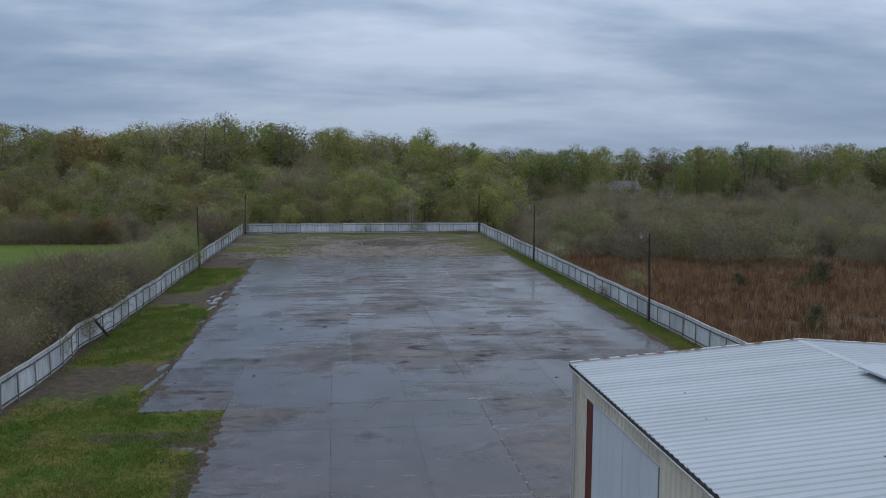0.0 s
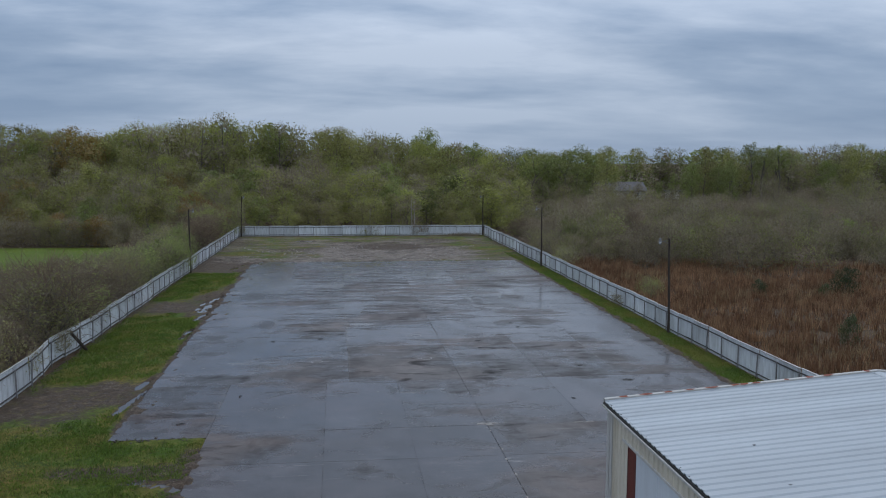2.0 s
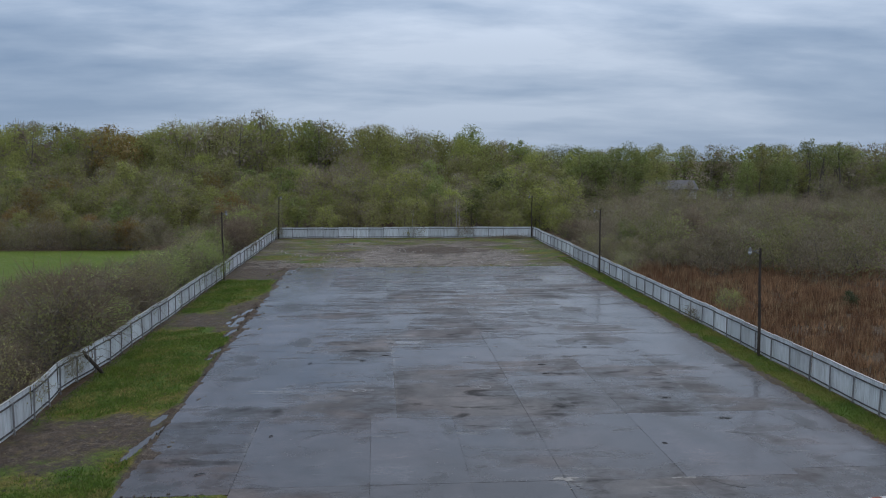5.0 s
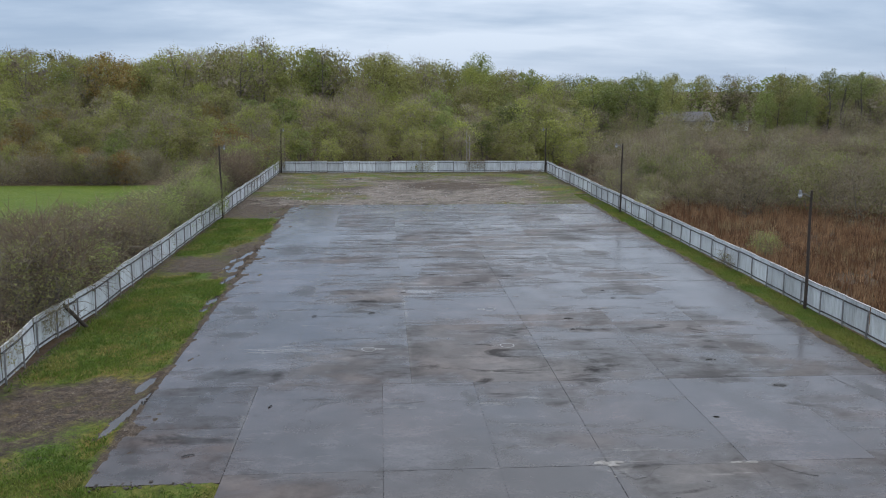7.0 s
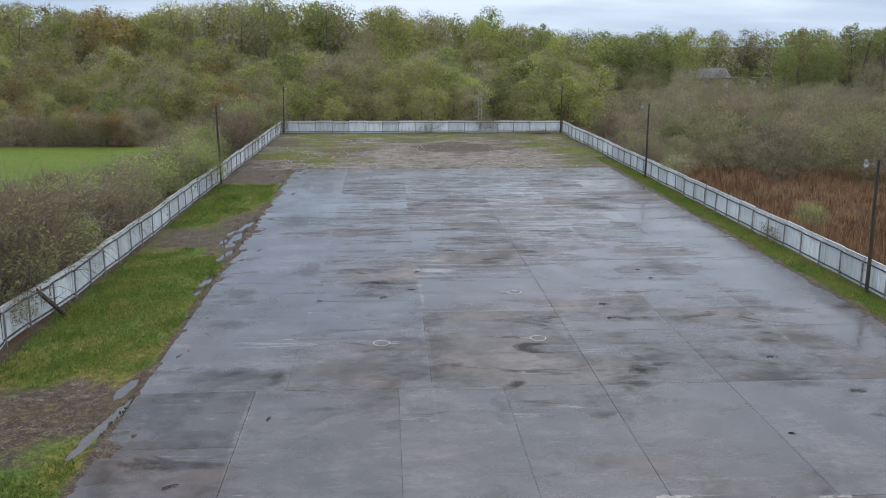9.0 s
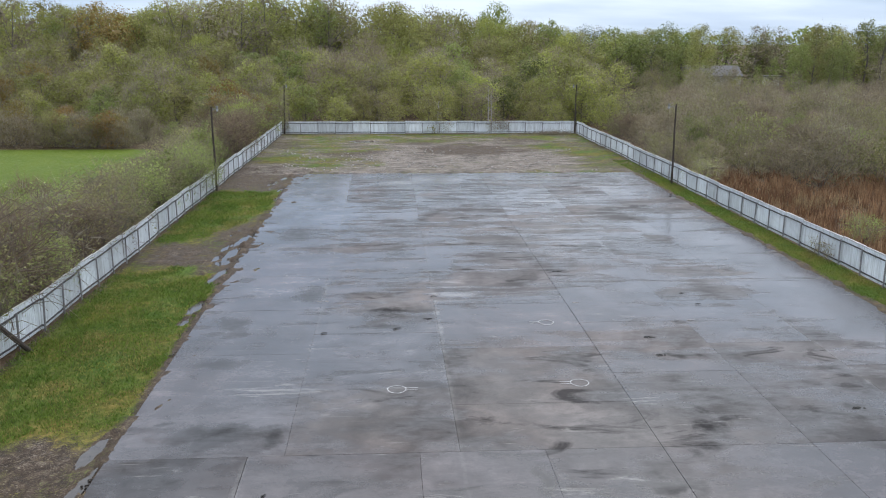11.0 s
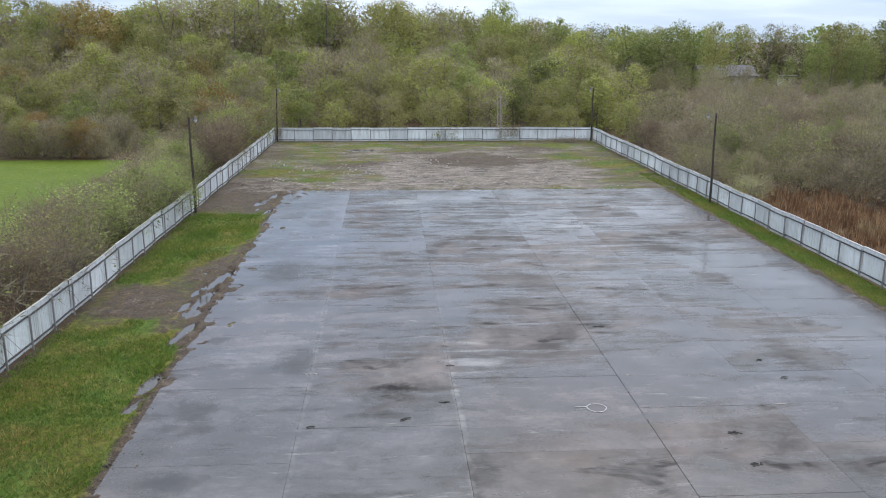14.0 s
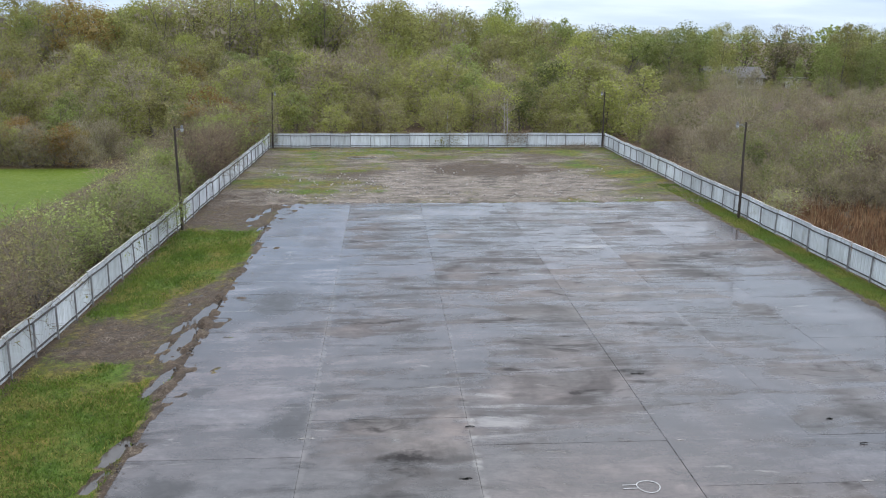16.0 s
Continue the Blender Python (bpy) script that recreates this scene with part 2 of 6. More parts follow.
    relief = k.range(pool, 0.2, 0.8, 0.5, 0.02)
    k.bump(k.math("ADD", k.math("MULTIPLY", grit, relief), k.math("MULTIPLY", fine, relief)), 0.30, 0.012)
    return k.set(tone, rough)


def ground_material():
    k = Mat("yard_ground", 0.9, 0, 0.12)
    r, g, b = k.attr("cover")[:3]
    n1 = k.noise(0.35, 5, 0.6)
    n2 = k.noise(2.6, 6, 0.65, (1, 1, 1), 0.4, (4, 4, 0))
    n3 = k.noise(16.0, 5, 0.7)
    grass = k.ramp(n2, (0.28, (0.040, 0.052, 0.014)), (0.5, (0.085, 0.105, 0.026)), (0.72, (0.160, 0.155, 0.058)))
    grass = k.mix(1.0, grass, k.ramp(n1, (0.38, (0.75, 1.02, 0.7)), (0.62, (1.45, 1.05, 1.0))), "MULTIPLY")
    grass = k.mix(0.6, grass, k.ramp(n3, (0.3, 0.45), (0.7, 1.5)), "MULTIPLY")
    mud = k.ramp(n2, (0.3, (0.023, 0.016, 0.011)), (0.5, (0.062, 0.045, 0.033)), (0.72, (0.135, 0.102, 0.077)))
    mud = k.mix(0.8, mud, k.ramp(n3, (0.3, 0.4), (0.7, 1.6)), "MULTIPLY")
    gravel = k.ramp(n3, (0.32, (0.060, 0.050, 0.042)), (0.5, (0.155, 0.130, 0.110)), (0.68, (0.33, 0.29, 0.255)))
    gravel = k.mix(0.9, gravel, k.ramp(k.noise(0.8, 6, 0.68, (0.6, 1.4, 1), 0.8, (8, 2, 0)), (0.36, 0.35), (0.64, 1.5)), "MULTIPLY")
    meadow = k.ramp(n1, (0.35, (0.080, 0.122, 0.012)), (0.65, (0.105, 0.142, 0.017)))
    meadow = k.mix(0.25, meadow, k.ramp(n2, (0.3, 0.7), (0.7, 1.2)), "MULTIPLY")
    litter = k.ramp(n3, (0.3, (0.040, 0.026, 0.016)), (0.5, (0.085, 0.056, 0.034)), (0.7, (0.150, 0.105, 0.065)))
    chip = k.range(k.noise(11.0, 4, 0.75, (0.7, 1.3, 1), 0.4, (2, 9, 0)), 0.57, 0.64)
    mud = k.mix(k.math("MULTIPLY", chip, 0.75), mud, k.ramp(n1, (0.4, (0.16, 0.125, 0.095)), (0.6, (0.25, 0.215, 0.175))))
    mud = k.mix(k.alpha("cover"), mud, litter)
    edge = k.math("ADD", k.math("MULTIPLY", k.math("SUBTRACT", n2, 0.5), 1.3), k.math("MULTIPLY", k.math("SUBTRACT", n3, 0.5), 2.4))
    gr = k.range(k.math("ADD", r, edge), 0.30, 0.75)
    gv = k.range(k.math("ADD", g, k.math("MULTIPLY", edge, 0.9)), 0.30, 0.75)
    col = k.mix(gv, mud, gravel)
    col = k.mix(gr, col, grass)
    col = k.mix(k.range(b, 0.35, 0.65), col, meadow)
    k.bump(k.math("ADD", k.math("MULTIPLY", n3, 0.6), n2), 0.8, 0.08)
    rough = k.mix(gr, k.range(n2, 0.3, 0.6, 0.42, 0.85), (0.95, 0.95, 0.95))
    return k.set(col, rough)


def paint_material(name, base, dirt, rough=0.5, amount=0.5, metal=0.0, vertical=True):
    k = Mat(name, rough, metal)
    s = (3.0, 3.0, 0.35) if vertical else (1, 1, 1)
    run = k.noise(1.3, 6, 0.65, s, 0.3)
    big = k.noise(0.35, 4, 0.55)
    fine = k.noise(22.0, 4, 0.65)
    c = k.mix(k.math("MULTIPLY", k.range(run, 0.45, 0.75), amount), base, dirt)
    c = k.mix(1.0, c, k.ramp(big, (0.3, 1 - 0.16 * amount), (0.7, 1 + 0.1 * amount)), "MULTIPLY")
    c = k.mix(0.3, c, k.ramp(fine, (0.3, 0.75), (0.7, 1.15)), "MULTIPLY")
    c = k.mix(1.0, c, k.ramp(k.rand(), (0.0, 1 - 0.42 * amount), (1.0, 1 + 0.16 * amount)), "MULTIPLY")
    k.bump(fine, 0.15, 0.004)
    return k.set(c, k.range(fine, 0.3, 0.7, rough - 0.08, rough + 0.12))


def wood_material(name, dark, light):
    k = Mat(name, 0.85)
    grain = k.noise(6.0, 6, 0.65, (4, 4, 0.25), 0.4)
    big = k.noise(0.8, 3)
    c = k.mix(1.0, k.ramp(grain, (0.3, dark), (0.7, light)), k.ramp(big, (0.3, 0.75), (0.7, 1.15)), "MULTIPLY")
    k.bump(grain, 0.5, 0.01)
    return k.set(c)


def leaf_material(name, *stops, spread=0.30):
    """Young leaves: tone varies from tree to tree and from leaf to leaf."""
    k = Mat(name, 0.6, 0, 0.2)
    own = k.nt.nodes.new("ShaderNodeAttribute")
    own.attribute_name = "tone"
    who = k.math("FRACT", k.math("ADD", own.outputs["Fac"], k.rand()), 0.0)
    place = k.noise(0.35, 3, 0.55)
    pick = k.math("ADD", k.math("MULTIPLY", who, 0.75), k.range(place, 0.30, 0.70, 0.0, 0.25), True)
    c = k.ramp(pick, *stops)
    c = k.mix(1.0, c, k.ramp(k.math("FRACT", k.math("MULTIPLY", who, 7.31), 0.0), (0.0, 0.76), (1.0, 1.20)), "MULTIPLY")
    c = k.mix(1.0, c, k.ramp(k.island(), (0.0, 1 - spread), (1.0, 1 + spread)), "MULTIPLY")
    k.set(c)
    tr = k.nt.nodes.new("ShaderNodeBsdfTranslucent")
    k.nt.links.new(k.mix(1.0, c, (1.5, 1.5, 1.3), "MULTIPLY"), tr.inputs["Color"])
    mx = node(k.nt, "ShaderNodeMixShader", Fac=0.36)
    k.nt.links.new(k.b.outputs[0], mx.inputs[1])
    k.nt.links.new(tr.outputs[0], mx.inputs[2])
    k.nt.links.new(mx.outputs[0], k.nt.nodes["Material Output"].inputs["Surface"])
    return k.m


def plain_material(name, c0, c1, rough, scale=5.0, metal=0.0):
    k = Mat(name, rough, metal)
    n = k.noise(scale, 5, 0.65)
    return k.set(k.ramp(n, (0.3, c0), (0.7, c1)))


M_CONCRETE = concrete_material("wet_concrete", (1.03, 0.99, 1.01), 0.005)
M_BROWN = concrete_material("brown_concrete", (1.04, 0.97, 0.945), -0.02)
M_PALE = concrete_material("pale_concrete", (1.34, 1.30, 1.33), 0.03)
M_SLICK = concrete_material("smooth_concrete", (1.06, 1.02, 1.05), 0.02)
M_DRAB = concrete_material("stained_concrete", (0.72, 0.63, 0.60), -0.02)
M_GROUND = ground_material()
M_SHEET = paint_material("fence_sheet", (0.70, 0.735, 0.765), (0.20, 0.19, 0.165), 0.5, 0.55)
M_CAP = paint_material("fence_cap", (0.50, 0.50, 0.48), (0.20, 0.19, 0.16), 0.6, 0.6, 0.0, False)
M_RAIL = plain_material("weathered_rail", (0.035, 0.032, 0.032), (0.085, 0.078, 0.075), 0.75, 4.0)
M_POST = plain_material("fence_post", (0.11, 0.108, 0.11), (0.27, 0.26, 0.26), 0.7, 2.5)
M_POLE = wood_material("creosote_pole", (0.018, 0.014, 0.012), (0.075, 0.055, 0.043))
M_LAMP = paint_material("lamp_metal", (0.20, 0.205, 0.21), (0.12, 0.10, 0.09), 0.4, 0.4)
M_LENS = plain_material("lamp_lens", (0.30, 0.31, 0.31), (0.45, 0.46, 0.46), 0.15, 9.0)
M_ROOF = paint_material("roof_sheet", (0.415, 0.455, 0.49), (0.32, 0.34, 0.36), 0.45, 0.22, 0.0, False)
M_WALL = paint_material("wall_sheet", (0.66, 0.61, 0.50), (0.36, 0.32, 0.25), 0.5, 0.35)
M_TRIM = paint_material("trim_sheet", (0.56, 0.55, 0.52), (0.25, 0.22, 0.18), 0.45, 0.4)
M_DOOR = paint_material("door_white", (0.72, 0.77, 0.82), (0.50, 0.53, 0.56), 0.4, 0.4)
M_RED = paint_material("red_primer", (0.165, 0.032, 0.020), (0.07, 0.018, 0.012), 0.6, 0.6)
M_RUST = plain_material("rust", (0.10, 0.028, 0.015), (0.30, 0.07, 0.035), 0.8, 6.0)
M_DARK = plain_material("dark_grime_and_shade", (0.012, 0.012, 0.011), (0.04, 0.038, 0.034), 0.8, 8.0)
M_BARK = wood_material("bark", (0.07, 0.058, 0.048), (0.19, 0.165, 0.14))
M_TWIG = leaf_material("bare_twigs", (0.0, (0.190, 0.155, 0.118)), (0.5, (0.225, 0.192, 0.148)), (1.0, (0.250, 0.222, 0.170)))
M_OLIVE = leaf_material("leaf_olive", (0.0, (0.205, 0.185, 0.082)), (0.3, (0.222, 0.216, 0.082)), (0.65, (0.240, 0.252, 0.080)), (1.0, (0.290, 0.315, 0.082)))
M_BRIAR = leaf_material("briar_canes", (0.0, (0.140, 0.098, 0.076)), (0.5, (0.172, 0.128, 0.098)), (1.0, (0.205, 0.165, 0.125)))
M_GREEN = leaf_material("leaf_green", (0.0, (0.158, 0.172, 0.066)), (0.5, (0.178, 0.205, 0.072)), (1.0, (0.208, 0.250, 0.074)))
M_JUNIPER = leaf_material("leaf_evergreen", (0.0, (0.045, 0.062, 0.030)), (1.0, (0.065, 0.085, 0.038)))
M_RUSTY = leaf_material("leaf_rusty", (0.0, (0.220, 0.125, 0.045)), (0.5, (0.215, 0.150, 0.055)), (1.0, (0.205, 0.172, 0.060)))
M_HEDGE = leaf_material("leaf_hedge", (0.0, (0.240, 0.212, 0.110)), (0.5, (0.275, 0.262, 0.115)), (1.0, (0.265, 0.290, 0.105)))
M_SPROUT = leaf_material("leaf_sprout", (0.0, (0.225, 0.262, 0.085)), (0.5, (0.262, 0.315, 0.100)), (1.0, (0.330, 0.370, 0.140)))
M_SCRUB = leaf_material("leaf_scrub", (0.0, (0.172, 0.158, 0.082)), (0.5, (0.188, 0.188, 0.080)), (1.0, (0.208, 0.222, 0.078)))
M_BRUSH = leaf_material("leaf_brush", (0.0, (0.178, 0.142, 0.106)), (0.5, (0.190, 0.166, 0.102)), (1.0, (0.188, 0.192, 0.084)))
M_REED = leaf_material("dry_broomsedge", (0.0, (0.098, 0.056, 0.038)), (0.4, (0.165, 0.092, 0.054)), (0.75, (0.245, 0.148, 0.088)), (1.0, (0.34, 0.24, 0.155)))
M_STRAW = leaf_material("straw", (0.0, (0.20, 0.145, 0.085)), (1.0, (0.30, 0.23, 0.14)))
M_BLADE = leaf_material("grass_blade", (0.0, (0.066, 0.118, 0.020)), (0.35, (0.116, 0.166, 0.032)), (0.65, (0.180, 0.192, 0.048)), (1.0, (0.235, 0.200, 0.088)))
M_WHITE = plain_material("white_marking", (0.30, 0.30, 0.30), (0.52, 0.52, 0.52), 0.6, 9.0)
M_STONE = plain_material("pale_stone", (0.20, 0.18, 0.16), (0.45, 0.42, 0.39), 0.8, 7.0)
M_SHINGLE = plain_material("grey_roofing", (0.050, 0.048, 0.050), (0.120, 0.116, 0.120), 0.7, 1.5)


M_SPALL = plain_material("spalled_edge", (0.12, 0.11, 0.10), (0.34, 0.32, 0.30), 0.7, 6.0)
M_CLOD = plain_material("wet_clods", (0.020, 0.015, 0.012), (0.060, 0.046, 0.036), 0.55, 5.0)


def water_material():
    k = Mat("muddy_water", 0.04)
    n = k.noise(2.5, 4)
    k.bump(k.noise(9.0, 3), 0.04, 0.01)
    return k.set(k.ramp(n, (0.3, (0.045, 0.038, 0.032)), (0.7, (0.080, 0.068, 0.058))))


M_WATER = water_material()


# ---- mesh helpers ----
def mesh_of(name, verts, faces, mats, index=None, smooth=False):
    me = bpy.data.meshes.new(name)
    me.from_pydata(verts, [], faces)
    for m in mats if isinstance(mats, (list, tuple)) else [mats]:
        me.materials.append(m)
    if index is not None:
        me.polygons.foreach_set("material_index", index)
    if smooth:
        me.polygons.foreach_set("use_smooth", [True] * len(me.polygons))
    me.update()
    return me


def tri_mesh(name, v, f, mats, index=None):
    """A mesh from numpy arrays: v (n, 3), f (m, 3)."""
    me = bpy.data.meshes.new(name)
    me.vertices.add(len(v))
    me.vertices.foreach_set("co", np.ascontiguousarray(v, dtype=np.float32).ravel())
    me.loops.add(f.size)
    me.loops.foreach_set("vertex_index", np.ascontiguousarray(f, dtype=np.int32).ravel())
    me.polygons.add(len(f))
    me.polygons.foreach_set("loop_start", np.arange(0, f.size, f.shape[1], dtype=np.int32))
    for m in mats:
        me.materials.append(m)
    if index is not None:
        me.polygons.foreach_set("material_index", np.asarray(index, dtype=np.int32))
    me.update(calc_edges=True)
    return me


def thing(name, label, category, at=(0, 0, 0), group="", kind=""):
    ob = new(name)
    ob.location = at
    return tagged(ob, label, category, group, kind)


def part(name, data, parent, label="", at=(0, 0, 0)):
    ob = new(name, data)
    ob.parent = parent
    ob.location = at
    if label:
        ob["label"] = label
    return ob


class Shape:
    """Collects boxes, tubes and strips into one mesh."""

    def __init__(self):
        self.v, self.f = [], []

    def add(self, v, f):
        n = len(self.v)
        self.v += [tuple(p) for p in v]
        self.f += [tuple(i + n for i in q) for q in f]

    def box(self, a, b, bevel=0.0):
        (x0, y0, z0), (x1, y1, z1) = a, b
        c = bevel
        if c <= 0:
            v = [(x, y, z) for z in (z0, z1) for y in (y0, y1) for x in (x0, x1)]
            self.add(v, [(0, 2, 3, 1), (4, 5, 7, 6), (0, 1, 5, 4), (2, 6, 7, 3), (0, 4, 6, 2), (1, 3, 7, 5)])
            return self
        lo = [(x0, y0), (x1, y0), (x1, y1), (x0, y1)]
        hi = [(x0 + c, y0 + c), (x1 - c, y0 + c), (x1 - c, y1 - c), (x0 + c, y1 - c)]
        v = [(x, y, z0) for x, y in lo] + [(x, y, z1 - c) for x, y in lo] + [(x, y, z1) for x, y in hi]
        f = [(3, 2, 1, 0), (8, 9, 10, 11)]
        for i in range(4):
            j = (i + 1) % 4
            f += [(i, j, 4 + j, 4 + i), (4 + i, 4 + j, 8 + j, 8 + i)]
        self.add(v, f)
        return self

    def tube(self, pts, radii, sides=8, cap=True):
        pts = [Vector(p) for p in pts]
        v, f = [], []
        for i, p in enumerate(pts):
            d = (pts[min(i + 1, len(pts) - 1)] - pts[max(i - 1, 0)]).normalized()
            a = d.orthogonal().normalized() if abs(d.z) < 0.9 else Vector((1, 0, 0)) - d * d.x
            a.normalize()
            b = d.cross(a)
            for s in range(sides):
                t = 2 * math.pi * s / sides
                v.append(p + (a * math.cos(t) + b * math.sin(t)) * radii[i])
        for i in range(len(pts) - 1):
            for s in range(sides):
                t = (s + 1) % sides
                f.append((i * sides + s, i * sides + t, (i + 1) * sides + t, (i + 1) * sides + s))
        if cap:
            f.append(tuple(range(sides - 1, -1, -1)))
            n = (len(pts) - 1) * sides
            f.append(tuple(n + s for s in range(sides)))
        self.add(v, f)
        return self

    def mesh(self, name, mat, smooth=False):
        return mesh_of(name, self.v, self.f, mat, None, smooth)


def lattice(ix, iy, seed):
    h = (ix * 374761393 + iy * 668265263 + seed * 974634777) & 0xFFFFFFFF
    h = ((h ^ (h >> 13)) * 1274126177) & 0xFFFFFFFF
    return ((h ^ (h >> 16)) & 0xFFFF) / 65535.0


def fbm(x, y, scale, octaves=4, seed=0):
    """Value noise, about -1 to 1."""
    total, amp, norm = 0.0, 1.0, 0.0
    for o in range(octaves):
        px, py = np.asarray(x) * scale, np.asarray(y) * scale
        ix, iy = np.floor(px).astype(np.int64), np.floor(py).astype(np.int64)
        fx, fy = px - ix, py - iy
        fx, fy = fx * fx * (3 - 2 * fx), fy * fy * (3 - 2 * fy)
        s = seed + o * 17
        a = lattice(ix, iy, s) * (1 - fx) + lattice(ix + 1, iy, s) * fx
        b = lattice(ix, iy + 1, s) * (1 - fx) + lattice(ix + 1, iy + 1, s) * fx
        total = total + amp * (2 * (a * (1 - fy) + b * fy) - 1)
        norm += amp
        amp *= 0.5
        scale *= 2.1
    return total / norm


def bump01(v, a, b):
    t = np.clip((v - a) / (b - a), 0, 1)
    return t * t * (3 - 2 * t)


def patch(x, y, x0, x1, y0, y1, soft=1.0):
    return bump01(x, x0 - soft, x0 + soft) * bump01(-x, -x1 - soft, -x1 + soft) * bump01(y, y0 - soft, y0 + soft) * bump01(-y, -y1 - soft, -y1 + soft)


# ---- plan ----
SLAB_L, SLAB_R, SLAB_FAR = -8.0, 26.3, 113.2
JOG_Y, JOG_X = 43.3, -3.3
BACK_Y = 149.7
FENCE_H = 1.75


def left_x(y):
    return -15.15 + (y - 53) * 0.018


def right_x(y):
    return 28.75 - (y - 55) * 0.005


def soil(x, y):
    """Where the strip beside the slab is bare."""
    near = patch(x, y - 0.9 * np.maximum(x + 12, 0), -17.5, -6.0, 45.2, 52.2, 2.6)
    mid = np.maximum(patch(x, y, -14.4, -6.0, 76.2, 83.0, 1.5), patch(x, y - 3.5 * np.maximum(x + 10, 0), -11.0, -6.0, 75.0, 87.5, 1.6))
    return np.maximum.reduce([near, mid, patch(x, y, -18.0, -5.0, 103.5, 117, 2.0)])


# standing water beside the slab: centre, half width, half length
PONDS = [(-8.52, 84.6, 0.35, 2.18), (-8.64, 81, 0.38, 1.85), (-9.29, 82.4, 0.23, 1.09), (-8.89, 78.5, 0.44, 0.87), (-9.44, 79.6, 0.21, 0.76), (-8.59, 75.4, 0.29, 1.31), (-8.56, 69.3, 0.31, 1.09), (-8.66, 67.2, 0.21, 0.76), (-8.64, 53.7, 0.27, 1.09), (-8.44, 50.2, 0.27, 2.4), (-8.64, 111, 0.4, 0.99), (-9.44, 107.6, 0.4, 1.07), (-8.34, 104.2, 0.29, 1.07), (-8.14, 99.8, 0.17, 1.15), (-4.9, 37.5, 1.25, 0.17), (-2, 140.7, 1.7, 0.8), (-3.75, 37, 0.31, 0.38)]


def ponds(x, y):
    """1 in the hollows that hold water."""
    hollow = 0.0
    for cx, cy, rx, ry in PONDS:
        # hollows slant like the wheel marks that made them
        u, w = (x - cx - 0.16 * (y - cy) * (ry > rx)) / rx, (y - cy) / ry
        hollow = np.maximum(hollow, bump01(-(u * u + w * w), -1.35, -0.75))
    return hollow


# ---- ground, one sheet to the horizon ----
def build_ground():
    far = [40, 60, 90, 140, 220, 350, 600, 1000, 1700]
    xs = np.concatenate([[-d - 20 for d in reversed(far)], np.arange(-56, -16.4, 1.6), np.arange(-16.2, -9.9, 0.2), np.arange(-9.8, -6.6, 0.1), np.arange(-6.5, -2.7, 0.2), np.arange(-2.5, 25.2, 0.4), np.arange(25.4, 29.6, 0.18), np.arange(30, 70, 2.0), [d + 35 for d in far]])
    ys = np.concatenate([[-d for d in reversed(far)], np.arange(-35, 27.5, 1.5), np.arange(28, 113, 0.24), np.arange(113.2, 150.6, 0.25), np.arange(151, 200, 2.5), [d + 170 for d in far]])
    X, Y = np.meshgrid(xs, ys)
    n_lo, n_mid, n_hi = fbm(X, Y, 0.25, 3, 3), fbm(X, Y, 0.9, 3, 11), fbm(X, Y, 3.2, 3, 23)
    WX, WY = X + 1.5 * fbm(X, Y, 0.3, 4, 61), Y + 3.0 * fbm(X, Y, 0.35, 4, 62)
    inside = (X > left_x(Y)) & (X < right_x(Y)) & (Y < BACK_Y)
    mud = soil(WX, WY) * (0.85 + 0.35 * n_mid + 0.35 * n_hi)
    mud = np.maximum(mud, patch(X, Y, -8.14 + 0.35 * n_lo - 0.9 * patch(X, Y, -20, 0, 74, 89, 2.0), -7.0, 44, 113, 0.35) * 1.0)
    mud = np.maximum(mud, patch(X, Y, -17.5, left_x(Y) + 0.45 + 0.3 * n_lo, 20, 150, 0.4) * 0.85)
    mud = np.maximum(mud, patch(X, Y, -9.5, -3.0, 38.6 + 0.5 * n_lo, 39.9, 0.4) * 0.8)
    mud = np.maximum(mud, patch(X, Y, -4.2, -3.0, 20, 42, 0.4) * 0.9)
    mud = np.maximum(mud, patch(X, Y, 25.7, 26.8 + 0.3 * n_lo, 40, 113, 0.3) * 0.8)
    grass = np.where(inside, 0.95 - mud + 0.25 * n_lo, 0.0)
    # rough ground behind the slab: gravel, mud, thin grass
    back = inside & (Y > SLAB_FAR - 0.4 + 0.5 * n_lo)
    g_back = 0.30 + 0.6 * fbm(WX, WY, 0.15, 4, 41) + 0.55 * fbm(X * 0.45, Y, 0.8, 4, 44) + 0.45 * patch(WX, WY, -12, 26, 143, 150, 3.0) + 0.40 * patch(WX, WY, -12, -3, 119, 127, 4) - 0.55 * patch(WX, WY, 0, 19, 116, 136, 6) + 0.35 * patch(WX, WY, 21, 30, 116, 142, 4) - 0.5 * patch(WX, WY, -18, -9, 112, 121, 3)
    grass = np.where(back, g_back, grass)
    grass = np.where((X > -2.6) & (X < 25.6) & (Y < SLAB_FAR - 1), 0.0, grass)
    gravel = np.where(back, 0.48 + 0.5 * fbm(X, Y, 0.16, 4, 57) + 0.6 * fbm(X * 0.4, Y, 0.9, 4, 58) - 1.3 * patch(WX, WY, 6.5, 14.5, 130.5, 134.5, 1.2) - 0.6 * patch(WX, WY, -6, 0.5, 122, 131, 1.5) + 0.55 * patch(WX, WY, -4, 22, 113, 128, 3) + 0.45 * patch(WX, WY, -10, 3, 128, 134, 2) - 0.6 * patch(WX, WY, 5, 15, 129, 135, 1.5), 0.10 + 0.3 * n_mid)
    meadow = patch(X, Y, -130, -27, 70, 133.3, 0.8)
    Z = -0.05 + 0.03 * n_lo + 0.02 * n_mid
    rough = np.clip(mud, 0, 1) * (0.06 * n_mid + 0.085 * n_hi) + np.where(back, 0.08 * n_mid + 0.075 * n_hi, 0)
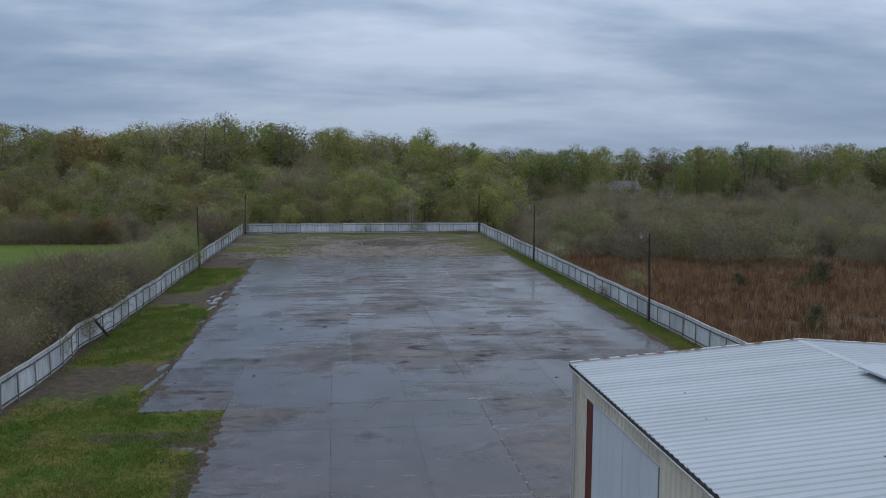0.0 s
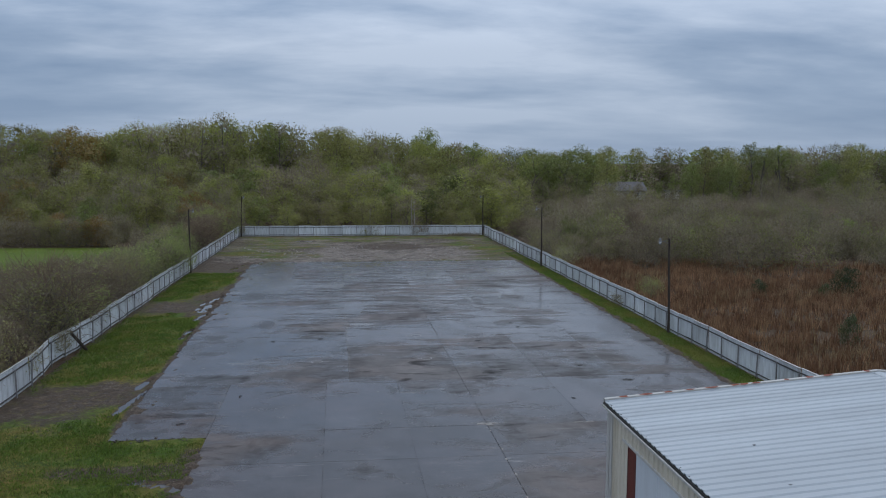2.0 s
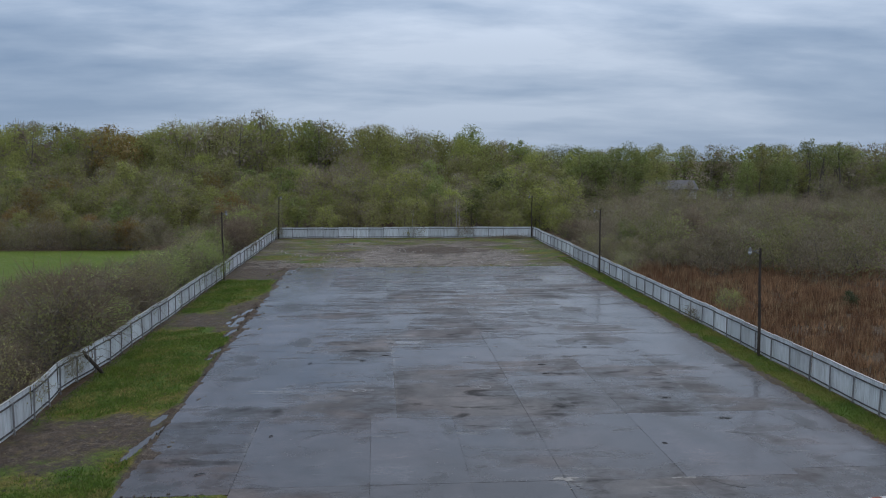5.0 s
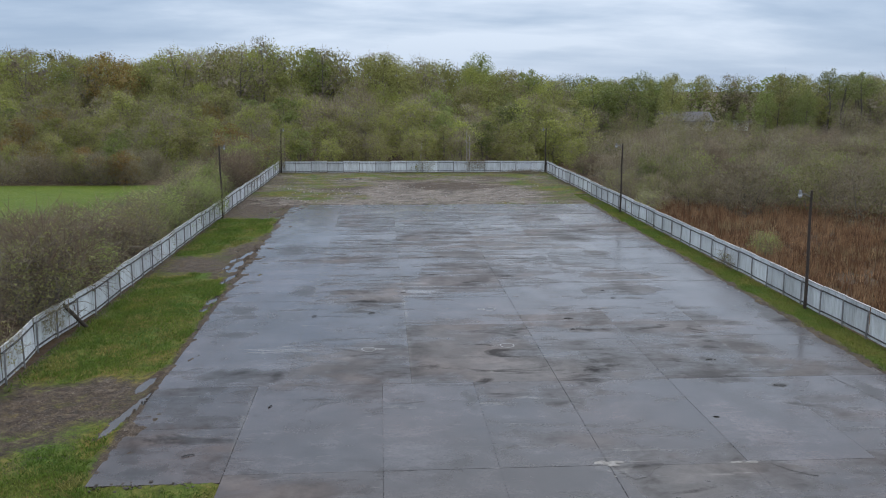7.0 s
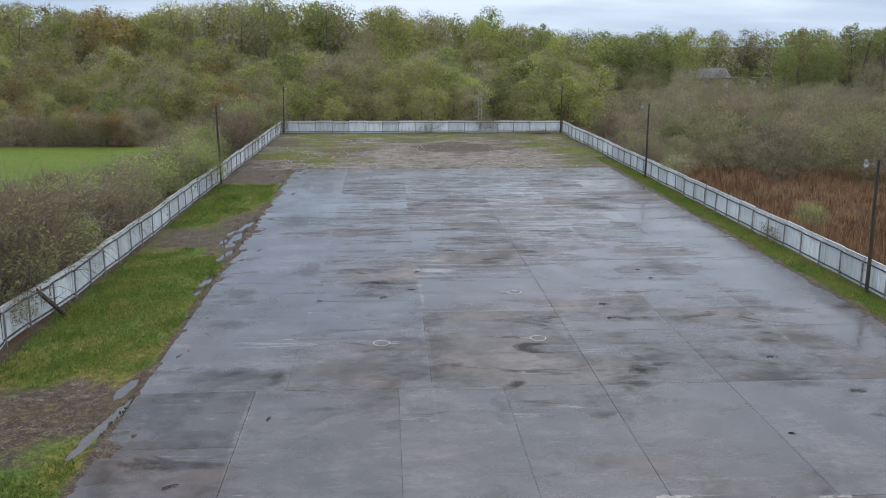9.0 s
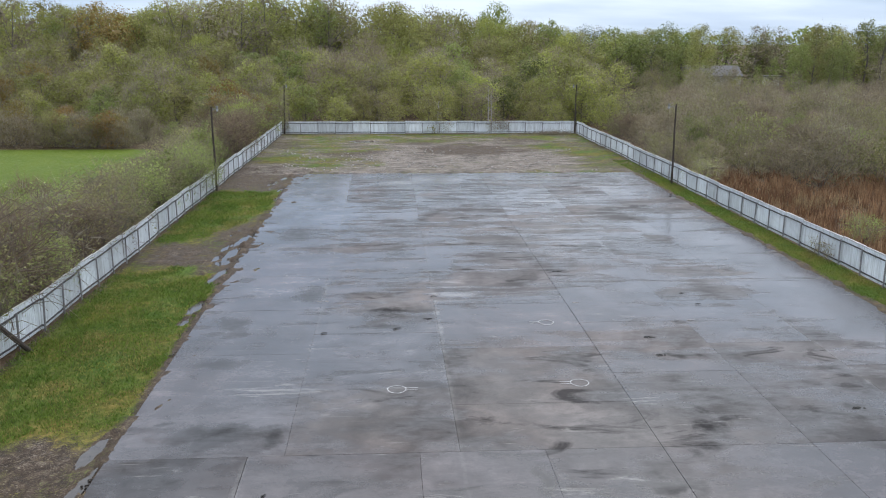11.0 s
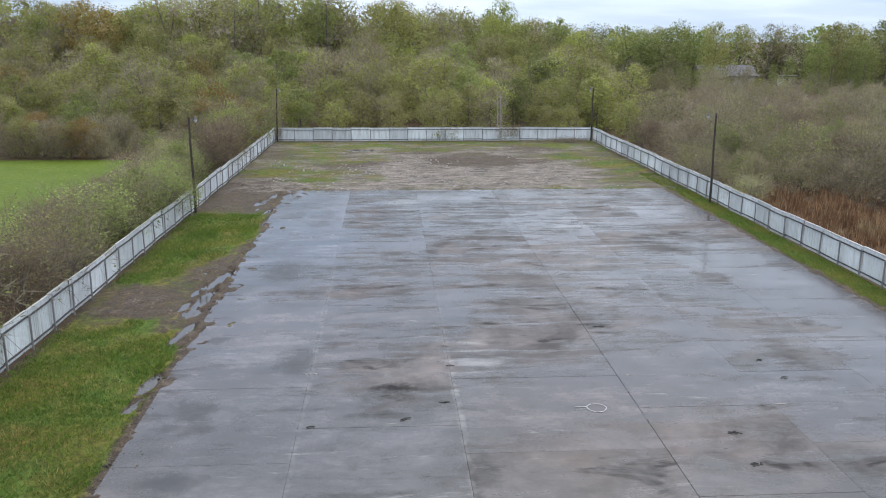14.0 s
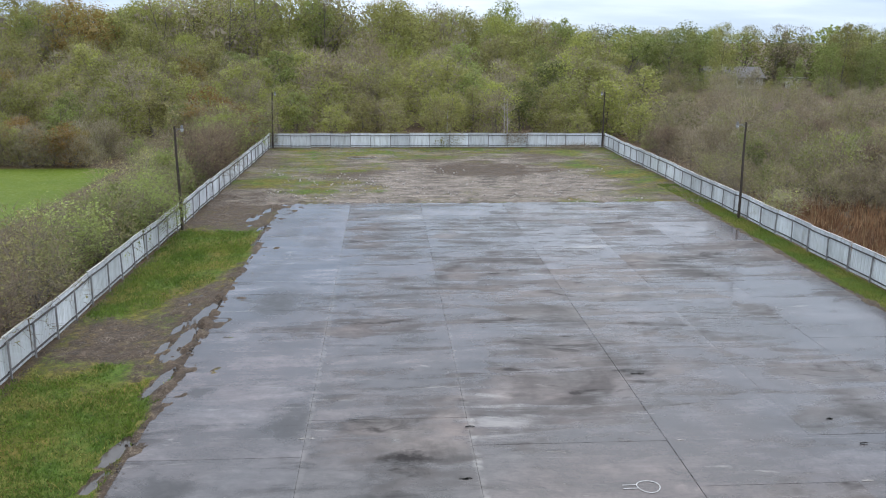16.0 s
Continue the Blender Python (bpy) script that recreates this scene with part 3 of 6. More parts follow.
    Z = Z + rough + np.where(inside, 0.008 * n_hi, 0.0)
    # hollows with standing water beside the slab, and the ridges thrown up round them
    wob_x, wob_y = X + 0.10 * n_mid + 0.16 * n_hi, Y + 0.5 * n_mid + 0.45 * n_hi
    hollow = ponds(wob_x, wob_y)
    ridge = np.clip(ponds(X + 0.12 * n_hi - 0.10, Y + 0.3 * n_mid - 0.4) - hollow, 0, 1)
    tread = np.sin((X * 0.8 + Y * 0.55) * 5.5 + 3 * n_lo) * 0.5 + 0.5
    churn = patch(X, Y, -10.0 + 0.4 * n_lo, -8.1, 74, 90, 0.5)
    Z = Z + ridge * (0.05 + 0.05 * n_hi) + churn * (0.05 * tread - 0.01 + 0.05 * n_hi)
    Z = np.where(hollow > 0.5, np.minimum(Z, -0.115 + 0.02 * n_hi), np.maximum(Z, -0.070))
    grass = np.where((hollow > 0.02) | (ridge > 0.15), np.minimum(grass, 0.0), grass)
    Z = Z + np.clip(mud, 0, 1) * 0.03 * np.sin((Y * 0.35 - X) * 4.2 + 4 * n_lo) * (n_mid > 0)
    # crumbled soil that spills over the slab's edges
    reach = 0.06 + 0.14 * n_lo + 0.16 * patch(X, Y, -20, 0, 76, 112, 4.0) + 0.12 * n_mid
    spill = patch(X, Y, SLAB_L - 0.45, SLAB_L + reach, 44, 114, 0.14)
    Z = Z + spill * np.where(hollow > 0.4, 0.0, 0.062 + 0.07 * n_mid + 0.09 * n_hi)
    # torn corner at the far end
    torn = patch(WX, WY, SLAB_L - 0.5, SLAB_L + 0.7, 110.5, 114, 0.6)
    Z = Z + torn * (0.07 + 0.05 * n_mid + 0.06 * n_hi)
    spill = patch(X, Y, SLAB_L - 1, SLAB_R, SLAB_FAR - 0.15, SLAB_FAR + 1.0, 0.3)
    Z = Z + spill * (0.05 + 0.07 * n_mid + 0.06 * n_hi)
    spill = patch(X, Y, SLAB_R - 0.12, SLAB_R + 0.5, 30, 113, 0.18)
    Z = Z + spill * (0.05 + 0.05 * n_mid + 0.04 * n_hi)
    spill = patch(X, Y, JOG_X - 0.5, JOG_X + 0.05, 10, 42.8, 0.18) + patch(X, Y, -7.9, -3.5, 42.6, 43.35, 0.18)
    Z = Z + spill * (0.04 + 0.09 * n_mid + 0.08 * n_hi)
    slab = (X > np.where(Y > JOG_Y + 0.2, SLAB_L + 2.2, JOG_X + 0.25)) & (X < SLAB_R - 0.3) & (Y < SLAB_FAR - 0.45)
    Z = np.where(slab, -0.09, Z)
    Z = np.where((Y > 200) | (np.abs(X) > 100), -0.05, Z)
    ny, nx = X.shape
    idx = np.arange(nx * ny).reshape(ny, nx)
    f = np.stack([idx[:-1, :-1], idx[:-1, 1:], idx[1:, 1:], idx[1:, :-1]], -1).reshape(-1, 4)
    me = tri_mesh("ground", np.stack([X, Y, Z], -1).reshape(-1, 3), f, [M_GROUND])
    col = me.color_attributes.new("cover", "FLOAT_COLOR", "POINT")
    rgba = np.stack([np.clip(grass, 0, 1), np.where(inside, np.clip(gravel, 0, 1), 0.0), meadow, np.where(inside, 0.0, 1.0)], -1)
    col.data.foreach_set("color", rgba.astype(np.float32).ravel())
    me.polygons.foreach_set("use_smooth", [True] * len(me.polygons))
    return tagged(new("ground", me), "muddy grass and gravel ground round the wet concrete yard", "ground", kind="structure")


build_ground()


def build_puddles():
    for x0, x1, y0, y1 in ((-10.2, -8.12, 72.5, 88.0), (-9.4, -8.12, 65.5, 71.0), (-9.4, -8.12, 47.0, 55.2), (-10.6, -7.8, 97.0, 113.0), (-6.6, -3.3, 36.2, 38.2), (-4.4, 0.4, 139.4, 142.0)):
        v = [(x, y, -0.082) for y in (y0, (y0 + y1) / 2, y1) for x in (x0, x1)]
        tagged(new("puddle", mesh_of("puddle", v, [(0, 1, 3, 2), (2, 3, 5, 4)], M_WATER)), "shallow muddy rain water standing in hollows beside the slab", "puddle", kind="structure")


build_puddles()


# ---- fence ----
PANEL = 2.44


def sheet_mesh(width, height, ribs=14, lift=0.0):
    """Corrugated sheet, standing in the xz plane, with the ribs upright."""
    v, f = [], []
    cols = []
    for i in range(ribs):
        w = width / ribs
        x = i * w
        cols += [(x, 0), (x + 0.58 * w, 0), (x + 0.68 * w, 0.022), (x + 0.90 * w, 0.022)]
    cols.append((width, 0))
    for x, y in cols:
        v += [(x, y, lift), (x, y, height)]
    for x, y in cols:
        v += [(x, y - 0.004, lift), (x, y - 0.004, height)]
    n = 2 * len(cols)
    for i in range(len(cols) - 1):
        a = 2 * i
        f.append((a, a + 1, a + 3, a + 2))
        f.append((n + a, n + a + 2, n + a + 3, n + a + 1))
        f.append((a + 1, n + a + 1, n + a + 3, a + 3))
    return mesh_of("panel", v, f, M_SHEET)


SHEETS = [sheet_mesh(PANEL - 0.02, FENCE_H + d, 14, 0.03) for d in (-0.03, 0.0, 0.03)]
POST = Shape().box((-0.035, -0.035, -0.4), (0.035, 0.035, FENCE_H - 0.16), 0.010).mesh("post", M_POST)
RAIL_T = Shape().box((0, -0.04, FENCE_H - 0.30), (PANEL - 0.01, 0.02, FENCE_H - 0.235)).mesh("rail", M_RAIL)
RAIL_B = Shape().box((0, -0.04, 0.20), (PANEL - 0.01, 0.02, 0.26)).mesh("rail", M_RAIL)
CAP = Shape().box((0, -0.05, FENCE_H + 0.0), (PANEL - 0.012, 0.05, FENCE_H + 0.028)).mesh("cap", M_CAP)


def build_fence(label, start, end, sag, seed, cap):
    """Panels between posts; the posts and rails stand on the yard's side."""
    rng = random.Random(seed)
    fence = thing("fence", label, "fence", (0, 0, 0), "yard fence")
    a, b = Vector(start), Vector(end)
    count = round((b - a).length / PANEL)
    pts, lean = [], []
    for i in range(count + 1):
        p = a.lerp(b, i / count)
        side = Vector((-(b - a).y, (b - a).x, 0)).normalized()
        pts.append(p + side * (rng.uniform(-0.05, 0.05) + sag(p)))
        lean.append(rng.uniform(-0.022, 0.03))
    for i in range(count):
        p, q = pts[i], pts[i + 1]
        d = q - p
        turn = math.atan2(d.y, d.x)
        drop = rng.uniform(-0.05, 0.03)
        base = Matrix.Translation((p.x, p.y, drop)) @ Matrix.Rotation(turn, 4, "Z") @ Matrix.Rotation(lean[i], 4, "X") @ Matrix.Diagonal((d.length / PANEL, 1, 1, 1))
        for name, me, off in (("panel", rng.choice(SHEETS), 0.06), ("rail", RAIL_T, 0.035), ("rail", RAIL_B, 0.035), ("cap", CAP, 0.075)):
            if name == "cap" and not cap:
                continue
            ob = part(name, me, fence)
            ob.matrix_local = base @ Matrix.Translation((0, off, 0)) @ Matrix.Rotation(rng.uniform(-0.006, 0.006), 4, "Y")
        ob = part("post", POST, fence)
        ob.matrix_local = base @ Matrix.Translation((0, -0.075, 0)) @ Matrix.Rotation(rng.uniform(-0.03, 0.03), 4, "Y")
    return fence


def no_sag(p):
    return 0.0


def left_sag(p):
    return 0.42 * math.exp(-((p.y - 60.0) / 3.2) ** 2) - 0.2 * math.exp(-((p.y - 50) / 4.0) ** 2)


build_fence("white corrugated metal fence, dented, behind a grass strip", (left_x(22), 22, 0), (left_x(BACK_Y), BACK_Y, 0), left_sag, 5, True)
build_fence("white corrugated metal fence across the yard's muddy end", (left_x(BACK_Y), BACK_Y, 0), (right_x(BACK_Y), BACK_Y, 0), no_sag, 6, True)
build_fence("white corrugated metal fence along reddish dry grass", (right_x(BACK_Y), BACK_Y, 0), (right_x(27), 27, 0), no_sag, 7, True)


# ---- light poles ----
def build_pole(at, top, arm, label, headed=True):
    pole = thing("light_pole", label, "light pole", at, "yard light poles")
    tx, ty, tz = top
    pts = [(0, 0, -0.8), (tx * 0.3 + 0.02, ty * 0.3, tz * 0.33), (tx * 0.66 - 0.02, ty * 0.66, tz * 0.66), (tx, ty, tz)]
    part("shaft", Shape().tube(pts, [0.110, 0.098, 0.086, 0.074], 10).mesh("shaft", M_POLE, False), pole)
    ax, ay = arm
    if headed:
        s = Shape().tube([(tx, ty, tz - 0.42), (tx + ax * 0.5, ty + ay * 0.5, tz - 0.22), (tx + ax, ty + ay, tz - 0.16)], [0.028, 0.028, 0.028], 6)
        s.tube([(tx, ty, tz - 0.12), (tx + ax * 0.55, ty + ay * 0.55, tz - 0.17)], [0.015, 0.015], 5)
        part("bracket_arm", s.mesh("bracket_arm", M_LAMP), pole, "galvanised bracket arm")
        hx, hy, hz = tx + ax, ty + ay, tz - 0.2
        head = part("lamp_head", Shape().tube([(hx, hy, hz + 0.26), (hx, hy, hz + 0.20), (hx, hy, hz + 0.02), (hx, hy, hz - 0.02)], [0.035, 0.085, 0.10, 0.13], 12).mesh("lamp_head", M_LAMP, False), pole, "grey metal lamp housing")
        part("lens", Shape().tube([(hx, hy, hz - 0.03), (hx, hy, hz - 0.14), (hx, hy, hz - 0.24)], [0.12, 0.11, 0.06], 12).mesh("lens", M_LENS, True), head, "clear ribbed lens")
    return pole


build_pole((28.43, 65.3, 0), (-0.1, 0.2, 7.34), (-0.78, -0.14), "dark wooden light pole with a lamp beside the fence")
build_pole((28.1, 106.3, 0), (0.05, 0.25, 7.4), (-0.75, -0.2), "slightly leaning wooden light pole with a lamp arm")
build_pole((27.95, 149.2, 0), (0.05, 0.1, 6.9), (-0.5, -0.4), "dark wooden light pole at the fence corner")
build_pole((-14.0, 103.9, 0), (-0.1, 0.1, 7.35), (0.45, 0.25), "dark wooden light pole half hidden by shrubs")
build_pole((-13.15, 149.2, 0), (0.15, 0.4, 6.75), (0.3, 0.2), "dark wooden light pole grown over by vines")

def vines(name, label, at, size, seed, count, leaf_mat):
    """Bare stems with a few leaves that hang on a fence."""
    rng = np.random.default_rng(seed)
    foot = rng.uniform(-0.5, 0.5, (count, 3)) * size + [0, 0, size[2] * 0.5]
    way = rng.normal(size=(count, 3)) * [0.45, 0.12, 0.35]
    st = blades(rng, foot, way, np.full(count, 0.014))
    lf = cards(rng, foot[: count * 2 // 3] + way[: count * 2 // 3] * 0.7, 0.06)
    ob = thing(name, label, "vine", at, "fence vines")
    part("stem_tangle", tri_mesh("stem_tangle", st[0], st[1], [M_TWIG]), ob)
    part("foliage", tri_mesh("foliage", lf[0], lf[1], [leaf_mat]), ob)
    return ob


# broken pole that props the left fence
prop = thing("timber_prop", "dark broken timber pole leaning on the dented fence", "timber prop", (-14.55, 63.5, 0))
part("pole", Shape().tube([(0.2, 0.1, -0.25), (-0.36, -0.62, 0.85), (-0.98, -1.4, 2.05)], [0.115, 0.11, 0.10], 9).mesh("pole", M_POLE), prop)
part("cross_piece", Shape().box((-1.02, -0.95, 1.28), (-0.9, -0.35, 1.62), 0.02).mesh("cross_piece", M_POLE), prop)


# ---- metal building ----
def build_hall():
    x0, x1, y0, y1 = 10.58, 27.05, -8.5, 25.1
    eave, ridge_z, ridge_x = 6.55, 7.18, 18.86
    hall = thing("metal_hall", "beige metal hall with white ribbed roof and tall door", "building", (0, 0, 0))
    pw = 0.914
    # ribbed wall panels, the ribs outward
    def ribbed(width, z0, z1, ribs=3):
        cols = []
        for i in range(ribs):
            w = width / ribs
            cols += [(i * w, 0), (i * w + 0.62 * w, 0), (i * w + 0.72 * w, 0.035), (i * w + 0.90 * w, 0.035)]
        cols.append((width, 0))
        v = [(x, y, z) for x, y in cols for z in (z0, z1)] + [(x, y - 0.03, z) for x, y in cols for z in (z0, z1)]
        n = 2 * len(cols)
        f = []
        for i in range(len(cols) - 1):
            a = 2 * i
            f += [(a, a + 2, a + 3, a + 1), (n + a, n + a + 1, n + a + 3, n + a + 2), (a + 1, a + 3, n + a + 3, n + a + 1), (a, n + a, n + a + 2, a + 2)]
        return mesh_of("wall_panel", v, f, M_WALL)
    full, lintel = ribbed(pw - 0.004, 0, eave - 0.02), ribbed(pw - 0.004, 5.94, eave - 0.02)
    d0, d1 = 17.2, 23.81
    wall = part("wall", Shape().box((x0 + 0.18, y0 + 0.2, 0), (x0 + 0.26, d0 - 0.05, eave - 0.1)).box((x0 + 0.18, d1 + 0.05, 0), (x0 + 0.26, y1 - 0.2, eave - 0.1)).box((x0 + 0.18, d0 - 0.05, 6.0), (x0 + 0.26, d1 + 0.05, eave - 0.1)).mesh("wall", M_WALL), hall)
    y = y0
    while y < y1 - 0.2:
        w = min(pw, y1 - 0.35 - y)
        if w < 0.1:
            break
        me = lintel if d0 - 0.5 < y + 0.45 < d1 + 0.05 else full
        ob = part("wall_panel", me, wall)
        ob.matrix_local = Matrix.Translation((x0, y, 0)) @ Matrix.Rotation(radians(90), 4, "Z") @ Matrix.Diagonal((w / pw, 1, 1, 1))
        y += pw
    part("wall", Shape().box((x0 + 0.3, y1 - 0.14, 0), (x1 - 0.1, y1 - 0.04, eave - 0.05)).mesh("wall", M_WALL), hall)
    part("wall", Shape().box((x1 - 0.2, y0 + 0.1, 0), (x1 - 0.1, y1 - 0.15, eave - 0.05)).mesh("wall", M_WALL), hall)
    part("wall", Shape().box((x0 + 0.3, y0, 0), (x1 - 0.25, y0 + 0.1, eave - 0.05)).mesh("wall", M_WALL), hall)
    # gables
    for y in (y0 + 0.02, y1 - 0.13):
        v = [(x0 + 0.3, y, eave - 0.04), (x1 - 0.1, y, eave - 0.04), (ridge_x, y, ridge_z - 0.12), (x0 + 0.3, y + 0.08, eave - 0.04), (x1 - 0.1, y + 0.08, eave - 0.04), (ridge_x, y + 0.08, ridge_z - 0.12)]
        part("gable", mesh_of("gable", v, [(0, 1, 2), (5, 4, 3), (0, 3, 4, 1), (1, 4, 5, 2), (2, 5, 3, 0)], M_WALL), hall)
    # corner trim with its fold
    part("corner_trim", Shape().box((x0 - 0.05, y1 - 0.42, 0), (x0 + 0.12, y1 + 0.03, eave - 0.04), 0.01).box((x0 - 0.07, y1 - 0.24, 0), (x0 - 0.052, y1 - 0.14, eave - 0.05)).mesh("corner_trim", M_TRIM), hall, "pale folded corner trim")
    # door: red steel jamb, white leaf, header track
    door = part("door", Shape().box((x0 + 0.03, d0, 0.02), (x0 + 0.10, d1 - 0.9, 5.88), 0.01).mesh("door", M_DOOR), hall, "tall white sheet door, closed")
    for i in range(1, 4):
        part("seam", Shape().box((x0 + 0.018, d0 + i * 1.4, 0.05), (x0 + 0.0295, d0 + i * 1.4 + 0.03, 5.8)).mesh("seam", M_DOOR), door)
    part("door_post", Shape().box((x0 + 0.02, d0 - 0.90, 0), (x0 + 0.17, d0 - 0.035, 5.935), 0.01).mesh("door_post", M_WALL), hall)
    part("door_edge", Shape().box((x0 - 0.02, d0 - 0.033, 0.02), (x0 + 0.028, d0 - 0.004, 5.875)).mesh("door_edge", M_POST), door, "dark door edge")
    part("jamb", Shape().box((x0 + 0.02, d1 - 0.88, 0), (x0 + 0.14, d1 - 0.03, 5.92), 0.01).mesh("jamb", M_RED), hall, "red primed steel jamb")
    part("door_header", Shape().box((x0 - 0.045, d0 - 0.1, 5.905), (x0 + 0.02, d1 + 0.02, 5.97), 0.008).mesh("door_header", M_TRIM), hall)
    part("door_gap", Shape().box((x0 - 0.012, d0, 5.878), (x0 + 0.02, d1 - 0.9, 5.903)).mesh("door_gap", M_POST), hall, "dark gap above the door")
    # roof panels with ribs running up the slope
    run = ridge_x - x0 + 0.09
    rise = ridge_z - eave
    cols = []
    for i in range(3):
        w = pw / 3
        cols += [(i * w, 0), (i * w + 0.50 * w, 0), (i * w + 0.64 * w, 0.030), (i * w + 0.86 * w, 0.030)]
    cols.append((pw, 0))
    for side in (-1, 1):
        v = []
        for u in (0, 1):
            for y, z in cols:
                v.append((side * run * (1 - u), y, z + rise * u))
        n = len(cols)
        f = [(i, i + 1, n + i + 1, n + i) if side < 0 else (i, n + i, n + i + 1, i + 1) for i in range(n - 1)]
        m = len(v)
        v += [(x, y, z - 0.02) for x, y, z in v]
        f += [tuple(m + i for i in reversed(q)) for q in f]
        f += [(i, m + i, m + i + 1, i + 1) for i in range(n - 1)]
        me = mesh_of("roof_panel", v, f, M_ROOF)
        roof = part("roof", Shape().box((min(ridge_x, ridge_x + side * (run - 0.3)), y0, eave - 0.12), (max(ridge_x, ridge_x + side * (run - 0.3)), y1 - 0.16, eave - 0.055)).mesh("roof", M_TRIM), hall)
        y = y1 + 0.26 - 37 * pw
        while y < y1 + 0.2:
            part("roof_panel", me, roof, "", (ridge_x, y, eave + 0.02))
            y += pw
    yend = y
    # rake trim along the far gable, with rust
    s = Shape()
    for side in (-1, 1):
        e = ridge_x + side * run
        a, b = Vector((e, 0, eave)), Vector((ridge_x, 0, ridge_z))
        v = []
        for p in (a, b):
            for dy, dz in ((-0.10, 0.075), (0.03, 0.075), (0.03, -0.16), (-0.10, 0.02)):
                v.append((p.x, yend + dy, p.z + dz + 0.02))
        s.add(v, [(0, 1, 5, 4), (1, 2, 6, 5), (2, 3, 7, 6), (3, 0, 4, 7)])
    rake = part("rake_trim", s.mesh("rake_trim", M_TRIM), hall, "white rake trim with rust spots")
    rng = random.Random(4)
    for i in range(17):
        u = rng.random() ** 1.2 if i > 6 else 0.04 + 0.05 * i
        L = rng.uniform(0.08, 0.26) * (1.1 if i < 6 else 0.8)
        sh = Shape()
        x = ridge_x - run + run * u * 1.6
        z = eave + rise * min(u * 1.6, 2 - u * 1.6)
        pts = []
        for k in range(8):
            t = k * math.pi / 4
            pts.append((x + L * math.cos(t) * rng.uniform(0.6, 1), yend - 0.045 + 0.085 * math.sin(t) * rng.uniform(0.6, 1.1), z + 0.0985 + 0.088 * L * math.cos(t) * (1 if u * 1.6 < 1 else -1)))
        sh.add([(px, py, pz - 0.004) for px, py, pz in pts] + pts, [tuple(range(8, 16))] + [(k, (k + 1) % 8, 8 + (k + 1) % 8, 8 + k) for k in range(8)])
        part("rust_spot", sh.mesh("rust_spot", M_RUST), rake)
    # eave trim, dark strip painted for the gutter's shadow gap, and moss clumps under the sheet ends
    xe = ridge_x - run
    part("eave_trim", Shape().box((xe - 0.035, y0, eave - 0.15), (xe + 0.06, yend, eave - 0.07), 0.015).box((xe - 0.06, y0, eave - 0.11), (xe - 0.037, yend, eave - 0.07)).mesh("eave_trim", M_TRIM), hall, "pale folded eave trim")
    part("gutter", Shape().box((xe - 0.025, y0 + 0.02, eave - 0.068), (xe + 0.10, yend - 0.02, eave - 0.012)).mesh("gutter", M_DARK), hall, "dark gutter strip with dirt and gap shadow in its colour")
    s = Shape()
    for i in range(60):
        y = rng.uniform(6, yend)
        r = rng.uniform(0.004, 0.011)
        x = xe + rng.uniform(-0.03, 0.06) + (0.10 * rng.random() ** 3)
        s.box((x - r, y - r * 1.5, eave + 0.0), (x + r, y + r * 1.5, eave + 0.03 + r), r * 0.4)
    tagged(part("gutter_debris", s.mesh("gutter_debris", M_DARK), hall, "dark leaf debris"), kind="stuff")
    # ridge cap and ventilator
    s = Shape()
    v = []
    for y in (y0, yend):
        for dx, dz in ((-0.16, 0.024), (-0.08, 0.052), (0, 0.060), (0.08, 0.052), (0.16, 0.024)):
            v.append((ridge_x + dx, y, ridge_z + dz))
    s.add(v, [(i, i + 1, 6 + i, 5 + i) for i in range(4)])
    part("ridge_cap", s.mesh("ridge_cap", M_ROOF), hall)
    s = Shape()
    prof = [(-0.28, 0.06), (-0.30, 0.22), (-0.62, 0.20), (-0.60, 0.30), (-0.05, 0.44), (0.05, 0.44), (0.60, 0.30), (0.62, 0.20), (0.30, 0.22), (0.28, 0.06)]
    v = [(ridge_x + x, y, ridge_z + 0.05 + (z - 0.06) * 0.62) for y in (14.6, 20.9) for x, z in prof]
    f = [(i, 10 + i, 11 + i, i + 1) for i in range(9)] + [tuple(range(10)), tuple(range(19, 9, -1))]
    s.add(v, f)
    part("ridge_ventilator", s.mesh("ridge_ventilator", M_ROOF), hall, "white ridge ventilator")
    for x, y in ((12.7, 20.7), (12.3, 18.3), (14.9, 14.6)):
        z = eave + rise * (x - xe) / run + 0.03
        part("roof_stain", Shape().box((x - 0.045, y - 0.03, z), (x + 0.045, y + 0.03, z + 0.022), 0.009).mesh("roof_stain", M_DARK), hall)
    return hall


build_hall()


# ---- trees and shrubs ----
def ring_tube(p, q, r0, r1, sides):
    p, q = np.asarray(p, float), np.asarray(q, float)
    d = q - p
    d = d / (np.linalg.norm(d) + 1e-9)
    a = np.cross(d, (0.3, 0.9, 0.1))
    a /= np.linalg.norm(a) + 1e-9
    b = np.cross(d, a)
    t = np.arange(sides) * 2 * np.pi / sides
    ring = np.cos(t)[:, None] * a + np.sin(t)[:, None] * b
    v = np.concatenate([p + ring * r0, q + ring * r1])
    i = np.arange(sides)
    j = (i + 1) % sides
    f = np.concatenate([np.stack([i, j, sides + j], -1), np.stack([i, sides + j, sides + i], -1)])
    return v, f


def gather(pieces):
    v, f, n = [], [], 0
    for a, b in pieces:
        v.append(a)
        f.append(b + n)
        n += len(a)
    return np.concatenate(v), np.concatenate(f)


